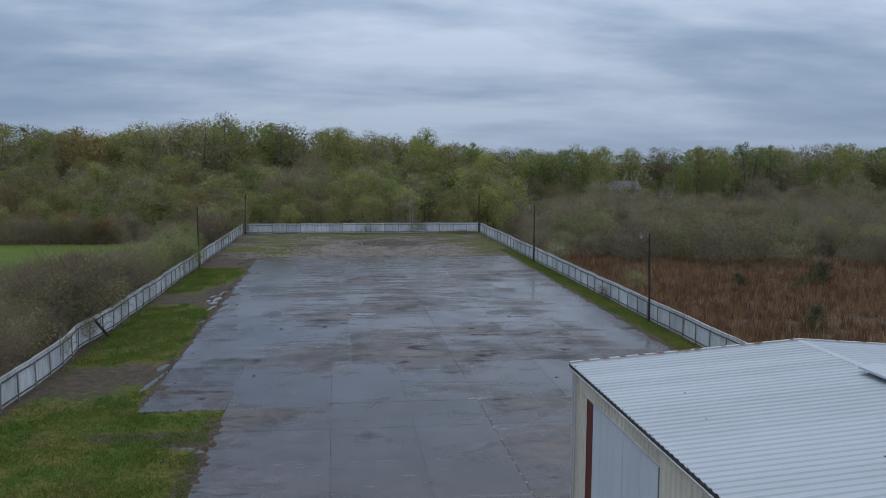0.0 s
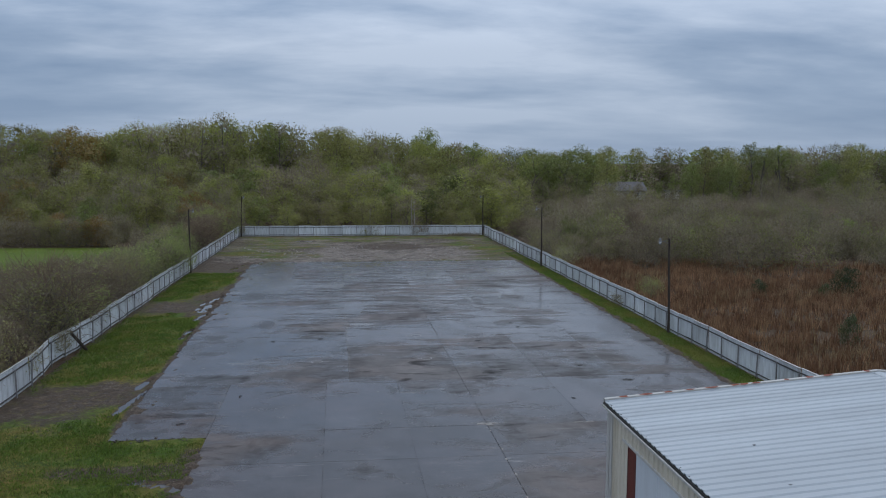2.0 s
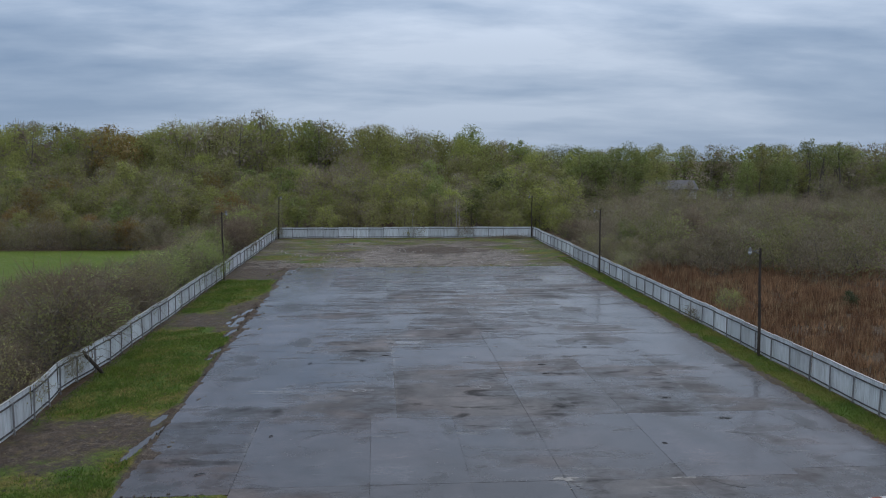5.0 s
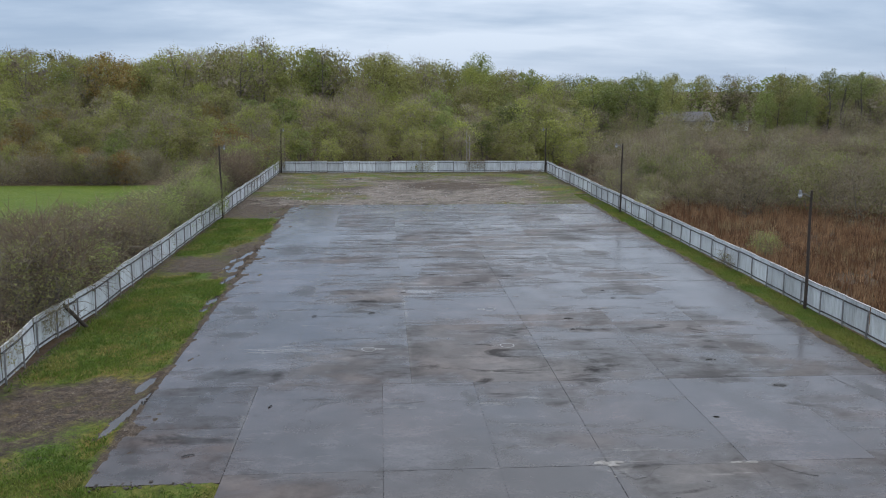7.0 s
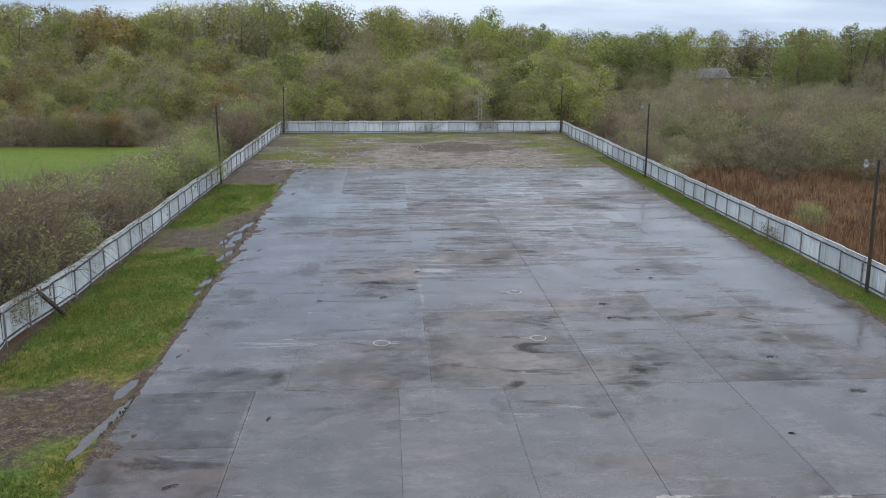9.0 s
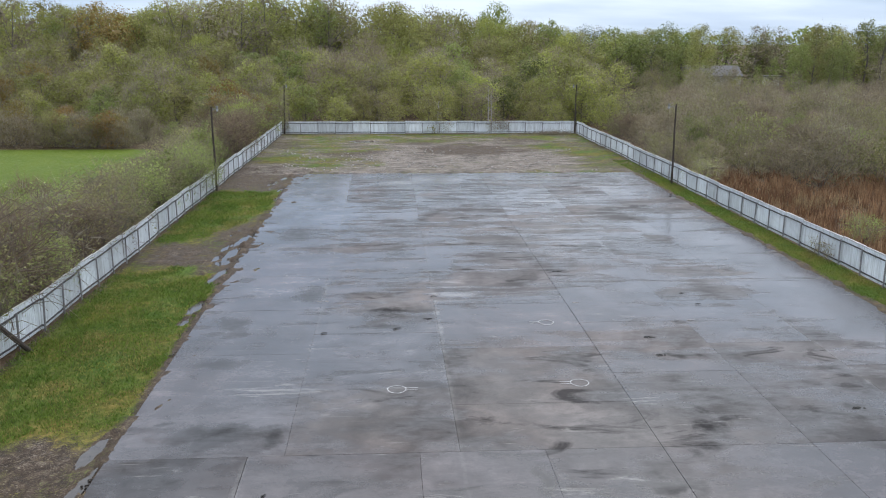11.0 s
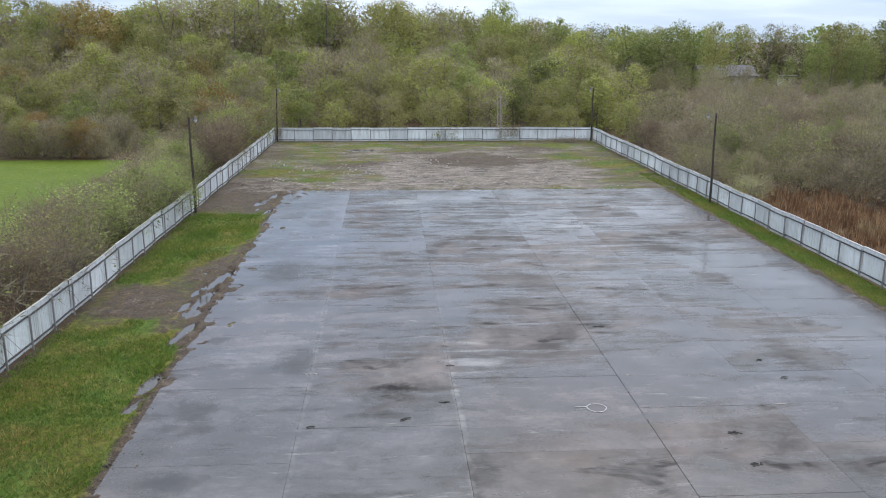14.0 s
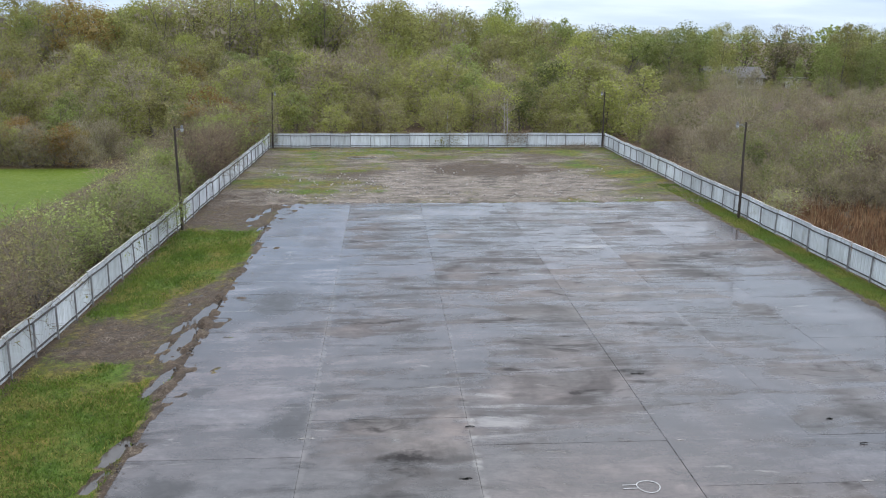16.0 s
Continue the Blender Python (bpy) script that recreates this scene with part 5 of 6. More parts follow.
def build_woods():
    rng = random.Random(12)
    spots = []
    # rows from the edge of the yard to the distance, lower in front
    y = 154.0
    while y < 300:
        step = 6.2 + (y - 150) * 0.036 if y < 290 else 13.0
        x = -130 - (y - 150) * 0.45
        while x < 130 + (y - 150) * 0.75:
            px, py = x + rng.uniform(-0.45, 0.45) * step, y + rng.uniform(-0.45, 0.45) * step
            x += step
            spots.append((px, py))
        y += step * 0.92
    for px, py in [(rng.uniform(-95, -29), rng.uniform(134.5, 151)) for _ in range(55)]:
        spots.append((px, py))
    for i in range(110):
        px, py = rng.uniform(-92, -24), 133.8 + 14 * rng.random() ** 1.6
        plant_far("brush", px, py, rng.uniform(2.6, 4.6), rng, 1.0)
    for px, py in [(rng.uniform(-22.5, -15.5), rng.uniform(122, 151)) for _ in range(13)]:
        spots.append((px, py))
    out_list = []
    for px, py in spots:
        n = float(fbm(px, py, 0.035, 2, 71))
        n2 = float(fbm(px, py, 0.09, 2, 72))
        depth = py - (134 if px < -28 else 150)
        right = px > 36 + 0.12 * (py - 150)
        if right:
            h = 5.0 + 1.2 * n2 + 0.012 * depth
            if py > 258 + 6 * n:
                h = canopy(px, py) * rng.uniform(0.92, 1.10)
            elif py > 240:
                h = 8.0 + 2 * n + 3 * n2
            if 84 < px < 122 and 205 < py < 270:
                h = min(h, 3.6)
        else:
            h = (6.2 + depth * 0.105 if px >= -28 else 4.5 + depth * 0.105) + 2.0 * n2
            if py > 231 + 5 * n2:
                h = canopy(px, py) * rng.uniform(0.95, 1.16)
        h *= rng.uniform(0.78, 1.18) if h < 15 else 0.93
        pick = rng.random() + 0.35 * n
        if right and h < 9:
            key = "brush" if pick < 0.52 else ("scrub" if pick < 0.82 else ("bare" if pick < 0.90 else "olive"))
        else:
            key = "bare" if pick < 0.28 else ("olive" if pick < 0.86 else ("green" if pick < 1.03 else "rusty"))
        if right and h > 12:
            key = "green" if pick > 0.52 else ("bare" if pick < 0.25 else "olive")
        out_list.append((py, px, h, key))
    out_list.sort()
    near = 0
    for py, px, h, key in out_list:
        if px > 12 + 0.72 * (py + 5) or px < -0.52 * (py + 5):
            continue
        if 86 < px < 121 and 268 < py < 283:
            continue
        wide = 1.18 if h < 12 else ((1.25 if px > 36 + 0.12 * (py - 150) else 1.0) if py < 290 else 1.25)
        if key in ("brush", "scrub"):
            plant_far(key, px, py, h * rng.uniform(0.75, 1.15), rng, 1.0)
        elif near < 230 and py < 205:
            plant(key, px, py, h, rng, wide)
            near += 1
        else:
            plant_far(key, px, py, h, rng, wide)
    for px, py, h in ((131, 250, 17.0), (137, 252, 17.5), (134.5, 265, 19), (-55, 240, 18.8), (41, 243, 17.5)):
        plant("pine", px, py, h, rng)
    for px, py, h, key in ((91, 264, 3.2, "bare"), (94.2, 262, 4.8, "bare"), (98.6, 268, 6.2, "bare"), (100, 263, 3.0, "olive"), (105.5, 269, 6.5, "green"), (78.5, 267, 8.0, "green"), (108.5, 266, 9.0, "green")):
        plant_far(key, px, py, h, rng, 0.8)
    plant("green_tall", 28, 243, 21.5, rng, 0.8)
    for px, py, h, key, w in ((82, 250, 17.2, "olive", 0.75), (113, 251, 17.4, "olive", 0.95), (106, 244, 12.5, "green", 0.9), (113.5, 243, 12.0, "green", 0.95), (119, 247, 13.0, "green", 0.9), (162, 251, 18.6, "olive", 0.95), (150, 247, 14.0, "green", 0.9), (-49, 242, 20.8, "olive", 1.0), (-15, 242, 22.6, "green", 0.85), (-30, 246, 22.6, "olive", 0.9), (3, 246, 22.6, "olive", 0.85), (-76, 240, 17.5, "green", 0.9)):
        plant(key + "_tall", px, py, h, rng, w)
    # a closed belt behind the house
    for i in range(44):
        px, py = 34 + i * 4.4 + rng.uniform(-1.5, 1.5), 292 + (i % 2) * 9 + rng.uniform(-3, 3)
        FAR_FINE.add((round(px, 3), round(py, 3)))
        plant_far(rng.choice(("olive", "green", "bare", "olive", "green")), round(px, 3), round(py, 3), rng.uniform(13.5, 18.0), rng, 1.15)
    plant("rusty_tall", -64, 236, 21.6, rng, 1.25)
    # the brush right of the fence, up to the yard's end
    for i in range(470):
        px, py = rng.uniform(31.5, 122), rng.uniform(96, 152)
        if py < 107.0 - 0.40 * (min(px, 58) - 33) - 0.05 * (px - 33) or px > 45 + 0.62 * py:
            continue
        h = rng.uniform(3.4, 5.4) * (0.7 if px < 36 else 1.0)
        if i % 6 == 0:
            plant(rng.choice(("thicket", "briar", "bush", "thicket")), px, py, h, rng, 0.9)
        else:
            plant_far("brush" if rng.random() < 0.64 else "scrub", px, py, h * rng.uniform(0.5, 1.4), rng, 0.95)


def build_saplings():
    """Thin pale trunks that stand out just behind the back fence."""
    rng = random.Random(77)
    for x, y, h in ((8.5, 152.0, 5.2), (15.9, 152.2, 6.4), (16.4, 152.6, 5.8)):
        tree = thing("sapling", "thin pale-barked sapling with bare twigs behind the fence", "tree", (x, y, 0), "saplings")
        tip = (rng.uniform(-0.3, 0.3), 0.1, h)
        part("trunk", Shape().tube([(0, 0, -0.3), (tip[0] * 0.3, 0, h * 0.5), tip], [0.075, 0.06, 0.02], 6).mesh("trunk", M_STONE), tree)
        for k in range(7):
            z = h * (0.45 + 0.07 * k)
            a = k * 2.3
            base = (tip[0] * z / h, 0.1 * z / h, z)
            end = (base[0] + 0.8 * math.cos(a), base[1] + 0.8 * math.sin(a), z + 0.7)
            part("branch", Shape().tube([base, end], [0.022, 0.007], 4).mesh("branch", M_STONE), tree)


build_saplings()


def build_hedges():
    rng = random.Random(31)
    # the tangle outside the left fence
    y = 30.0
    while y < 149:
        width = 10.0 if y < 90 else (3.6 if y < 138 else 6.0)
        for k in range(3):
            px = left_x(y) - 2.2 - width * (k + rng.uniform(-0.25, 0.25)) / 3
            py = y + rng.uniform(-1.4, 1.4)
            h = rng.uniform(3.2, 4.8) * (0.86 if 96 < y < 136 and k else 1.0) + (1.3 if k == 0 and 60 < y < 75 else 0) + 0.012 * (y - 40)
            key = rng.choice(("briar", "thicket", "thicket", "briar")) if y < 78 else rng.choice(("thicket", "sprout", "briar", "thicket", "sprout", "bush"))
            plant(key, px, py, h, rng, 0.9)
        y += 3.9
    for px, py, h in ((-26.5, 67, 4.3), (-27, 72, 4.3), (-26.2, 77, 4.1), (-25.4, 82, 3.9), (-27.5, 61, 4.4), (-26, 54, 4.4)):
        plant("briar", px, py, h, rng, 1.0)
    for px, py, h, w in ((-15.0, 99.8, 4.3, 0.85), (-14.9, 102.9, 4.7, 0.8), (-15.7, 92.0, 3.6, 0.8), (-16.2, 69.5, 4.2, 0.8), (-15.9, 64.6, 3.4, 0.6), (-16.5, 86.5, 3.4, 0.8)):
        plant("sprout", px, py, h, rng, w)
    for px, py, h, w in ((53.4, 82, 2.9, 1.15), (39.9, 59.7, 2.4, 0.75), (50.3, 80.4, 1.5, 1.0), (44.9, 82.8, 1.6, 1.1), (66, 84, 2.4, 1.1)):
        plant("juniper", px, py, h, rng, w)
    plant("sprout", 32.6, 80.6, 2.4, rng, 1.0)
    for px, py, h in ((30.2, 104, 3.2), (30.5, 112, 3.8), (31.5, 120, 4.2)):
        plant("thicket", px, py, h, rng)


build_woods()
build_hedges()
for key, label, leaf in (
    ("olive", "distant olive green woods in early spring leaf", M_OLIVE),
    ("green", "distant fresh green trees in the woods", M_GREEN),
    ("bare", "distant bare grey-brown trees in the woods", M_OLIVE),
    ("rusty", "distant rust-brown trees in the woods", M_RUSTY),
    ("brush", "wide twiggy grey-brown brush with thin new leaves", M_BRUSH),
    ("scrub", "rounded olive green scrub in new leaf", M_SCRUB),
):
    slots = [gather(q) for q in FAR_BATCH[key][:3]]
    v, f = gather(slots)
    idx = np.repeat([0, 1, 2], [len(q[1]) for q in slots])
    tone = np.concatenate([np.repeat(FAR_BATCH[key][3], [len(a) for a, _ in q]) for q in FAR_BATCH[key][:3]])
    data = tri_mesh("distant_woods", v, f, [M_BARK, M_TWIG, leaf], idx)
    data.attributes.new("tone", "FLOAT", "POINT").data.foreach_set("value", tone.astype(np.float32))
    tagged(new("distant_woods", data), label, "woods", kind="stuff")


# ---- grasses ----
def tufts(name, label, category, seed, places, height, lean, width, mat, tone=None):
    rng = np.random.default_rng(seed)
    n = len(places)
    foot = np.column_stack([places, np.full(n, -0.03)])
    way = np.column_stack([rng.normal(size=(n, 2)) * lean, np.ones(n)]) * (height * rng.uniform(0.45, 1.2, n))[:, None]
    v, f = blades(rng, foot, way, width * rng.uniform(0.6, 1.3, n))
    data = tri_mesh(name, v, f, [mat])
    tone = 0.5 + 0.45 * fbm(places[:, 0], places[:, 1], 0.6, 3, seed) + rng.uniform(-0.12, 0.12, n) if tone is None else tone
    data.attributes.new("tone", "FLOAT", "POINT").data.foreach_set("value", np.repeat(np.clip(tone, 0, 0.999), 3).astype(np.float32))
    return tagged(new(name, data), label, category, kind="stuff")


def build_grasses():
    rng = np.random.default_rng(8)
    m = 30000
    q = np.column_stack([rng.uniform(29.4, 92, m), rng.uniform(40, 114, m)])
    d = fbm(q[:, 0], q[:, 1], 0.22, 3, 5)
    keep = (d + rng.uniform(-0.5, 0.5, m) > -0.28) & (q[:, 1] < 113 - 0.25 * (q[:, 0] - 33)) & (q[:, 0] < 40 + q[:, 1] * 0.6)
    q = q[keep]
    m = len(q)
    tall = np.clip(0.80 + 0.5 * fbm(q[:, 0], q[:, 1], 0.35, 3, 9) + rng.normal(size=m) * 0.16, 0.3, 1.6)
    own = np.clip(0.47 + 0.55 * fbm(q[:, 0], q[:, 1], 0.16, 3, 19) + rng.normal(size=m) * 0.22, 0, 0.99)
    i = np.repeat(np.arange(m), 8)
    p = q[i] + rng.normal(size=(len(i), 2)) * 0.17
    h = tall[i] * rng.uniform(0.75, 1.15, len(i))
    pale = (own[i] > 0.80)
    tufts("broomsedge", "dry reddish brown broomsedge grass beyond the fence", "dry grass", 1, p[~pale], h[~pale], 0.17, 0.034, M_REED, own[i][~pale])
    tufts("straw_grass", "pale dry straw grass among the broomsedge", "dry grass", 2, p[pale], h[pale], 0.2, 0.03, M_STRAW)
    # lawn strips inside the fences
    p = np.column_stack([rng.uniform(-15.5, -3.3, 300000), rng.uniform(28, 113, 300000)])
    wx, wy = p[:, 0] + 1.5 * fbm(p[:, 0], p[:, 1], 0.3, 4, 61), p[:, 1] + 3.0 * fbm(p[:, 0], p[:, 1], 0.35, 4, 62)
    mudzone = np.maximum(np.maximum(soil(wx, wy), 2.0 * ponds(p[:, 0], p[:, 1])), patch(p[:, 0], p[:, 1], -8.12, -7, 44, 113, 0.2))
    mudzone = np.maximum(mudzone, 0.8 * patch(p[:, 0], p[:, 1], -9.5, -3.0, 36.6, 37.9, 0.5) * (fbm(p[:, 0], p[:, 1], 0.8, 3, 33) > -0.1))
    grown = fbm(p[:, 0], p[:, 1], 0.5, 3, 15) * 0.75 + 0.60 - 1.35 * mudzone
    ok = (grown > rng.uniform(0, 0.9, len(p))) & (p[:, 0] > left_x(p[:, 1]) + 0.15) & np.where(p[:, 1] > 43.2, p[:, 0] < SLAB_L - 0.15, p[:, 0] < JOG_X - 0.2)
    p = p[ok][:120000]
    tufts("lawn_grass", "short green grass on the strip beside the slab", "grass", 3, p, 0.12 + 0.08 * fbm(p[:, 0], p[:, 1], 0.7, 2, 3), 0.5, 0.022, M_BLADE)
    p = np.column_stack([rng.uniform(26.5, 28.9, 45000), rng.uniform(44, 122, 45000)])
    p = p[p[:, 0] < right_x(p[:, 1]) - 0.1]
    tufts("lawn_grass", "short green grass between the slab and fence", "grass", 4, p, np.full(len(p), 0.11), 0.5, 0.016, M_BLADE)


build_grasses()


# ---- house among the trees ----
def build_house():
    house = thing("house", "low grey-roofed house half hidden among green trees", "house", (94.8, 276, 0), "")
    part("wall", Shape().box((-7.5, -4, 0), (7.5, 4, 3.0)).mesh("wall", M_TRIM), house)
    v = [(-8, -4.6, 2.9), (8, -4.6, 2.9), (8, 0, 5.7), (-8, 0, 5.7), (8, 4.6, 2.9), (-8, 4.6, 2.9), (-8, -4.6, 2.75), (8, -4.6, 2.75), (8, 4.6, 2.75), (-8, 4.6, 2.75)]
    part("roof", mesh_of("roof", v, [(0, 1, 2, 3), (3, 2, 4, 5), (0, 3, 5, 9, 6), (1, 7, 8, 4, 2), (6, 7, 1, 0), (5, 4, 8, 9), (6, 9, 8, 7)], M_SHINGLE), house, "pale grey pitched roof")
    part("vent_pipe", Shape().tube([(-4.2, -0.6, 5.0), (-4.2, -0.6, 6.7)], [0.22, 0.22], 8).mesh("vent_pipe", M_WHITE), house, "white vent pipe")
    for x in (-4.5, 0.5, 4.0):
        w = part("window", Shape().box((x, -4.06, 1.0), (x + 1.2, -4.005, 2.2)).mesh("window", M_WHITE), house)
        part("pane", Shape().box((x + 0.1, -4.09, 1.1), (x + 1.1, -4.065, 2.1)).mesh("pane", M_DARK), w)
    shed = thing("shed", "small pale shed with a flat roof and dark opening", "shed", (112.5, 275, 0))
    part("wall", Shape().box((-1.8, -1.5, 0), (1.8, 1.5, 2.6)).mesh("wall", M_TRIM), shed)
    part("roof", Shape().box((-2.4, -2.0, 2.62), (2.6, 2.0, 2.9), 0.05).mesh("roof", M_SHINGLE), shed)
    part("window", Shape().box((-1.2, -1.56, 1.4), (-0.1, -1.505, 2.3)).mesh("window", M_DARK), shed)


build_house()


# ---- marks and litter on the slab ----
def build_marks():
    rng = random.Random(3)
    for x, y, tail in ((8.8, 66.1, -1), (8.8, 58.6, -1), (1.5, 58.3, 1)):
        n = 40
        v, f = [], []
        for i in range(n):
            t = 2 * math.pi * i / n
            r = 0.36 + 0.012 * math.sin(3 * t)
            for d, z in ((-0.017, 0.0), (-0.013, 0.004), (0.013, 0.004), (0.017, 0.0)):
                v.append(((r + d) * math.cos(t), (r + d) * math.sin(t), z))
        for i in range(n):
            for k in range(3):
                a, b = 4 * i + k, 4 * ((i + 1) % n) + k
                f.append((a, a + 1, b + 1, b))
        mark = thing("painted_circle", "white sprayed circle with a tail on wet concrete", "painted mark", (x, y, 0.012), "survey circles")
        part("ring", mesh_of("ring", v, f, M_WHITE), mark)
        s = Shape()
        for dy in (-0.09, 0.12):
            a, b = sorted((0.36 * tail, 0.82 * tail))
            s.box((a, dy - 0.013, 0), (b, dy + 0.013, 0.004))
        part("tail", s.mesh("tail", M_WHITE), mark)
    for x, y, r in ((13.2, 63.8, 0.22), (13.0, 61.5, 0.2), (18.7, 55.7, 0.28), (20.5, 51.8, 0.26), (11.1, 75.3, 0.2), (3.1, 66.9, 0.14), (16.1, 48.2, 0.08), (17.0, 70.6, 0.08)):
        s = Shape()
        for i in range(16):
            a, d = rng.uniform(0, 6.28), rng.uniform(0, r)
            q = rng.uniform(0.03, 0.09)
            px, py = d * math.cos(a) * 1.3, d * math.sin(a) * 0.6
            t0 = rng.uniform(0, 6.28)
            ring = [(px + q * rng.uniform(0.5, 1.2) * math.cos(t0 + i2 * 1.05), py + q * rng.uniform(0.4, 0.9) * math.sin(t0 + i2 * 1.05)) for i2 in range(6)]
            s.add([(a2, b2, -0.01) for a2, b2 in ring] + [(px + (a2 - px) * 0.8, py + (b2 - py) * 0.8, 0.012) for a2, b2 in ring], [tuple(range(6, 12))] + [(i2, (i2 + 1) % 6, 6 + (i2 + 1) % 6, 6 + i2) for i2 in range(6)])
        tagged(new("leaf_litter", s.mesh("leaf_litter", M_DARK)), "small heap of dark wet leaves on the slab", "litter", "slab litter").location = (x, y, 0.01)
    for x, y, a, L in ((-5.0, 45.6, 0.5, 0.5), (3.6, 70.6, 0.05, 0.35), (1.6, 65.5, 0.5, 0.42), (17.2, 68.6, 0.1, 0.3), (-2.6, 50.4, 1.2, 0.3), (-1.8, 65.0, 0.3, 0.3)):
        st = tagged(new("stick", Shape().tube([(-L / 2, 0, 0.02), (0, 0.03, 0.025), (L / 2, -0.02, 0.02)], [0.02, 0.024, 0.014], 6).mesh("stick", M_DARK)), "dark wet stick lying on the slab", "stick", "slab litter")
        st.location, st.rotation_euler = (x, y, 0.012), (0, 0, a)
    vines("vine", "brown leafless vine hanging over the back fence", (16.9, BACK_Y - 0.15, 0.5), np.array([3.2, 0.25, 1.6]), 3, 420, M_RUSTY)
    vines("vine", "thin green vine creeping up the back fence", (9.4, BACK_Y - 0.15, 0.2), np.array([2.0, 0.2, 1.5]), 4, 160, M_HEDGE)
    for y in (55.0, 60.5):
        v = vines("vine", "thin shrub branches hanging over the white fence", (left_x(y) - 0.05, y, 0.7), np.array([2.4, 0.4, 1.3]), int(y), 260, M_HEDGE)
        v.rotation_euler = (0, 0, radians(89))
    vines("vine", "pale dry weeds growing along the white fence", (right_x(78) - 0.12, 78, 0.0), np.array([0.3, 2.6, 1.0]), 12, 200, M_HEDGE)
    vines("vine", "leafy vine wrapped round the corner pole", (-13.1, 149.45, 0.6), np.array([1.1, 0.9, 5.2]), 13, 900, M_HEDGE)
    # clods along the slab's broken edge
    s = Shape()
    for i in range(800):
        y = rng.uniform(44, 113)
        if float(fbm(1.0, y, 0.3, 3, 77)) < -0.15 and not 74 < y < 89:
            continue
        x = SLAB_L - 0.05 + rng.gauss(0, 0.14)
        q = rng.uniform(0.015, 0.05)
        s.box((x - q, y - q, -0.12), (x + q, y + q * rng.uniform(0.5, 1.2), -0.03 + q * rng.uniform(0.4, 1.0)), q * 0.45)
    tagged(new("mud_clods", s.mesh("mud_clods", M_CLOD)), "dark wet clods of mud along the slab edge", "mud clods", kind="stuff")
    for i in range(40):
        x, y = rng.uniform(-8.3, -4.2), 43.2 + rng.gauss(0, 0.16)
        q = rng.uniform(0.02, 0.07)
        clod = Shape().box((-q, -q, -0.06), (q, q * rng.uniform(0.5, 1.2), q * rng.uniform(0.3, 0.8)), q * 0.45)
        tagged(new("mud_clod", clod.mesh("mud_clod", M_CLOD)), "dark wet clod of mud at the slab corner", "mud clod", "corner clods").location = (x, y, 0)
    # brush heap and stone rubble at the yard's far end
    rngn = np.random.default_rng(6)
    foot = rngn.normal(size=(700, 3)) * [1.5, 0.5, 0.05] + [0, 0, 0.1]
    way = rngn.normal(size=(700, 3)) * [0.7, 0.5, 0.3] + [0, 0, 0.2]
    v, f = blades(rngn, foot, way, np.full(700, 0.02))
    tagged(new("brush_heap", tri_mesh("brush_heap", v, f, [M_TWIG])), "heap of dry twigs against the back fence", "brush heap", kind="stuff").location = (24.4, 148.3, 0)
    s = Shape()
    for i in range(420):
        x, y = rng.uniform(-12, 24), rng.uniform(113, 134)
        if float(fbm(x, y, 0.16, 4, 57)) < 0.0:
            continue
        q = rng.uniform(0.03, 0.10)
        s.box((x - q, y - q * 0.8, -0.05), (x + q, y + q * 0.8, -0.02 + q), q * 0.4)
    tagged(new("rubble", s.mesh("rubble", M_STONE)), "scattered pale rubble stones on the muddy ground", "rubble", kind="stuff")


build_marks()


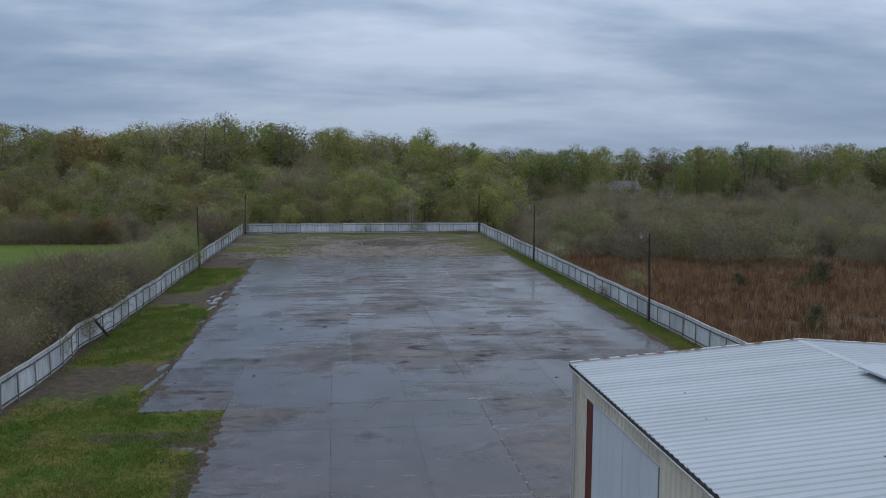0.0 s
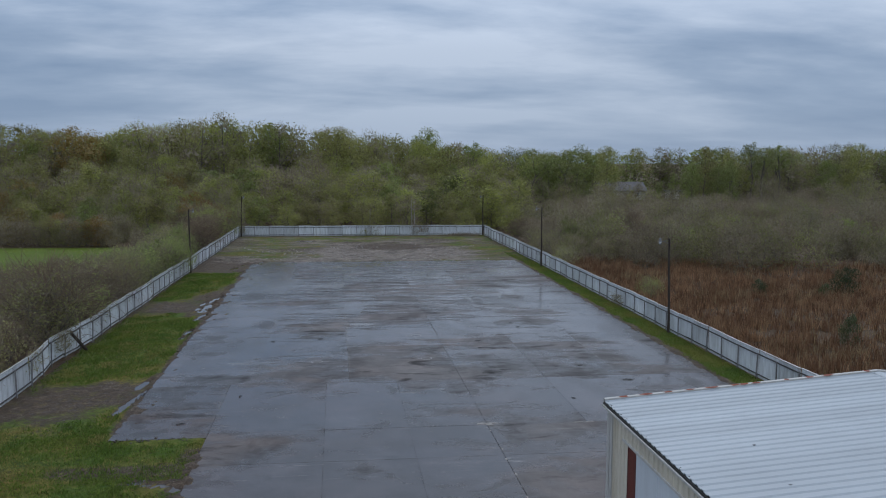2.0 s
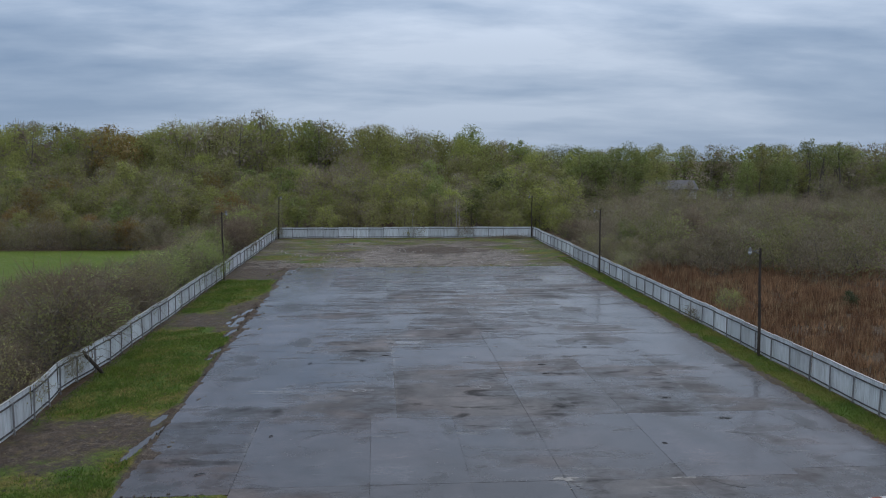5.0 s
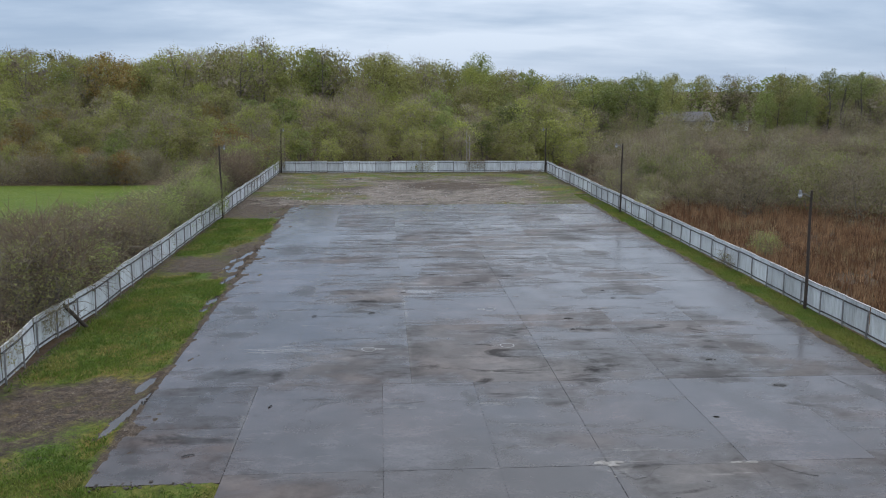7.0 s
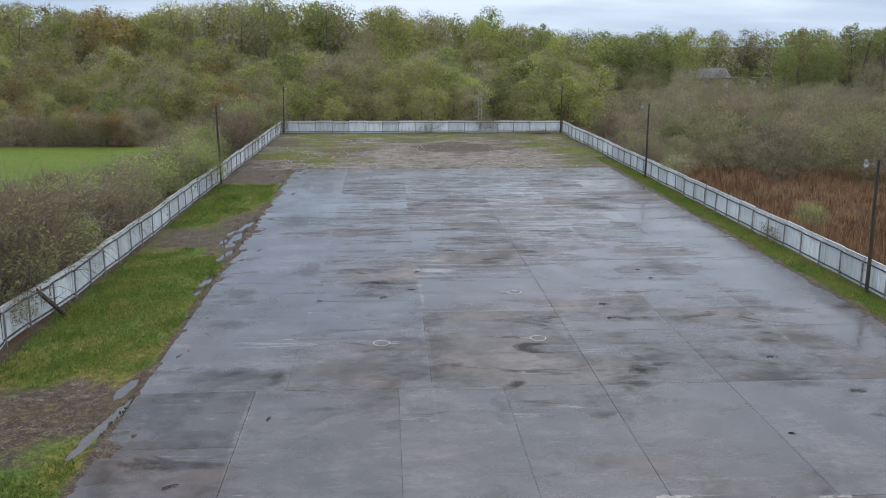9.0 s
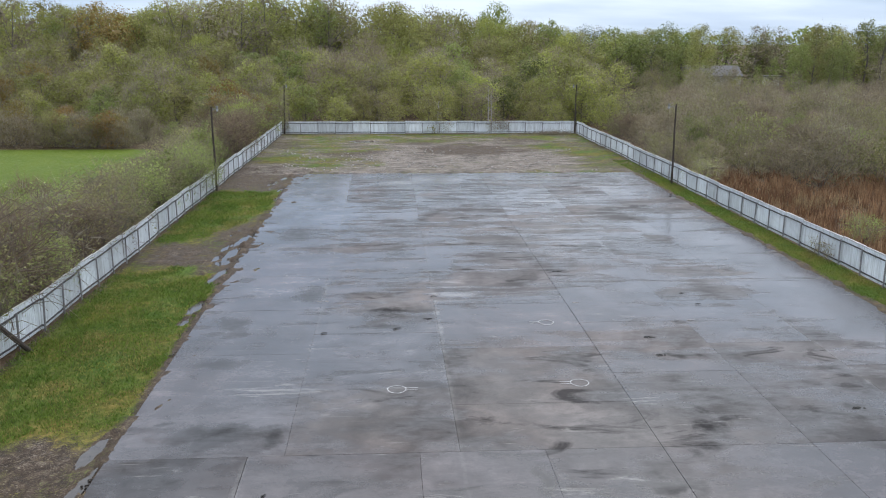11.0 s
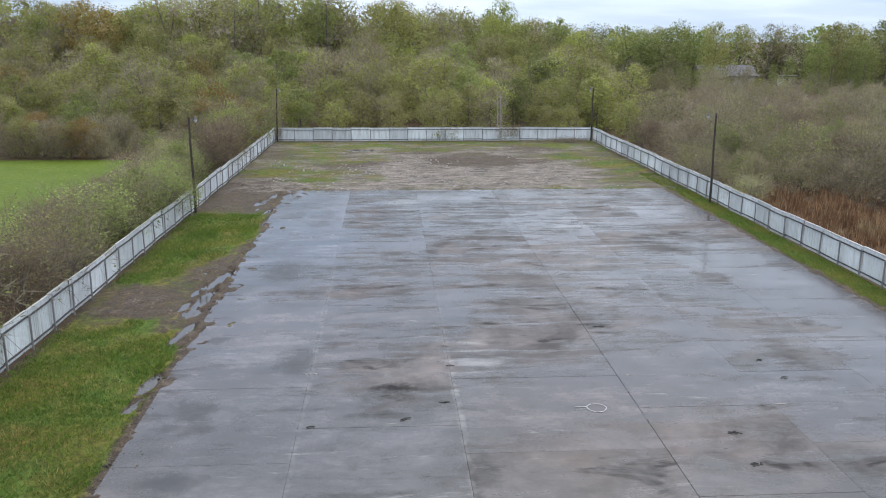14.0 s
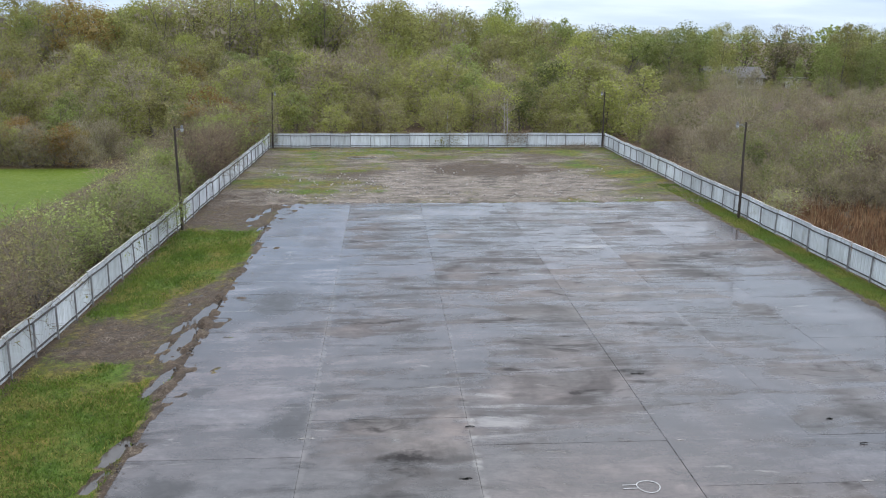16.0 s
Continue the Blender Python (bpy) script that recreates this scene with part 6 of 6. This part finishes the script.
# ---- concrete slabs, each its own piece ----
def build_pavement():
    pave = thing("pavement", "wet grey concrete slabs with open joints and puddles", "pavement", (0, 0, 0), "", "structure")
    rng = random.Random(9)
    G = 0.013

    def pour(x, y):
        if 10.4 < x < 15.6 and 28 < y < 44 or 3.6 < x < 10.4 and 53 < y < 70 or -2.2 < x < 3.5 and 53 < y < 59 or -2.2 < x < 3.5 and 64 < y < 71 or 15.6 < x < 20 and 39 < y < 44:
            return M_BROWN
        if x < -3.5 and y < 53:
            return M_DRAB
        if x < -2.25 and y > 53:
            return M_PALE
        if 43 < y < 53:
            return M_SLICK
        return rng.choice((M_CONCRETE, M_CONCRETE, M_SLICK, M_BROWN))

    def strip(x0, x1, cuts):
        # the joint beside the brown pours has opened wide; the others stay tight
        left, right = (0.008 if abs(x - 10.4) < 0.01 else 0.002 for x in (x0, x1))
        for a, b in zip(cuts, cuts[1:]):
            dz = rng.uniform(-0.004, 0.004)
            me = Shape().box((x0 + left, a + G / 2, -0.16), (x1 - right, b - G / 2, 0.0), 0.006).mesh("slab", pour((x0 + x1) / 2, (a + b) / 2))
            part("slab", me, pave, "", (0, 0, dz))

    def run(first, step, last, start=None):
        c = [] if start is None else [start]
        y = first
        while y < last - 2.5:
            c.append(y)
            y += step
        return c + [last]

    front = [-60, -50, -40, -31, -22, -13, -3.5, 6, 16.5, 28.0]
    near = front + [39.4, 43.9, 53.0]
    strip(SLAB_L, -3.45, [43.3, 48.2, 53.0])
    strip(-3.44, 2.2, near)
    strip(2.2, 6.4, near)
    strip(6.4, 10.4, near)
    strip(10.4, 15.6, front + [39.4, 43.8, 53.0])
    strip(15.6, 20.5, front + [37.0, 43.9, 53.0])
    strip(20.5, SLAB_R, front + [37.0, 44.6, 53.0])
    strip(SLAB_L, -2.25, run(62.4, 6.25, SLAB_FAR, 53.0))
    strip(-2.25, 3.55, run(58.4, 6.52, SLAB_FAR, 53.0))
    strip(3.55, 10.4, [53.0, 56.75] + run(62.75, 6.45, SLAB_FAR))
    strip(10.4, 15.6, run(59.6, 6.45, SLAB_FAR, 53.0))
    strip(15.6, 20.5, run(62.9, 6.45, SLAB_FAR, 53.0))
    strip(20.5, SLAB_R, run(59.9, 6.45, SLAB_FAR, 53.0))


build_pavement()


def build_damage():
    """Spalled joint edges and cracks, each a thin piece on the slab."""
    rng = random.Random(21)
    pave = bpy.data.objects["pavement"]
    for i in range(26):
        if i < 14:
            x, y, r = 10.42 + rng.uniform(-0.05, 0.05), 29.5 + i * 1.05 + rng.uniform(-0.3, 0.3), rng.uniform(0.03, 0.10)
        elif i < 20:
            x, y, r = 10.42 + rng.uniform(-0.35, 0.35), 44.0 + rng.uniform(-0.15, 0.2), rng.uniform(0.10, 0.28)
        else:
            x, y, r = rng.choice(((15.3, 43.85, 0.2), (3.55, 77.5, 0.12), (10.4, 53.05, 0.16), (-2.25, 70, 0.1), (10.4, 69.2, 0.12), (15.5, 66.1, 0.14)))
            x += rng.uniform(-0.5, 0.5)
        n = 9
        ring = []
        for k in range(n):
            t = 2 * math.pi * k / n
            q = r * rng.uniform(0.45, 1.25)
            ring.append((x + q * math.cos(t) * (1.6 if i >= 14 else 0.6), y + q * math.sin(t) * (0.5 if i >= 14 else 1.8)))
        top = 0.0065 + 0.0004 * i
        v = [(a, b, 0.0) for a, b in ring] + [(x + (a - x) * 0.85, y + (b - y) * 0.85, top) for a, b in ring]
        part("spall", mesh_of("spall", v, [tuple(range(n, 2 * n))] + [(k, (k + 1) % n, n + (k + 1) % n, n + k) for k in range(n)], M_SPALL), pave)
    paths = ([(10.5, 43.9), (10.7, 43.2), (11.0, 42.7), (11.5, 42.9), (12.0, 43.5), (12.4, 43.8)], [(23.4, 53.2), (23.8, 51.1), (24.1, 49.2)], [(16.3, 43.8), (16.9, 43.0), (17.6, 42.6)])
    for line in paths:
        pts = []
        for (a, b), (c, d) in zip(line, line[1:]):
            for k in range(5):
                pts.append((a + (c - a) * k / 5 + rng.uniform(-0.05, 0.05), b + (d - b) * k / 5 + rng.uniform(-0.05, 0.05)))
        pts.append(line[-1])
        v, f = [], []
        for k, (a, b) in enumerate(pts):
            w = rng.uniform(0.006, 0.022)
            v += [(a - w * 0.5, b - w, 0.0075), (a + w * 0.5, b + w, 0.0075)]
            if k:
                f.append((2 * k - 2, 2 * k - 1, 2 * k + 1, 2 * k))
        part("crack", mesh_of("crack", v, f, M_DARK), pave)


build_damage()
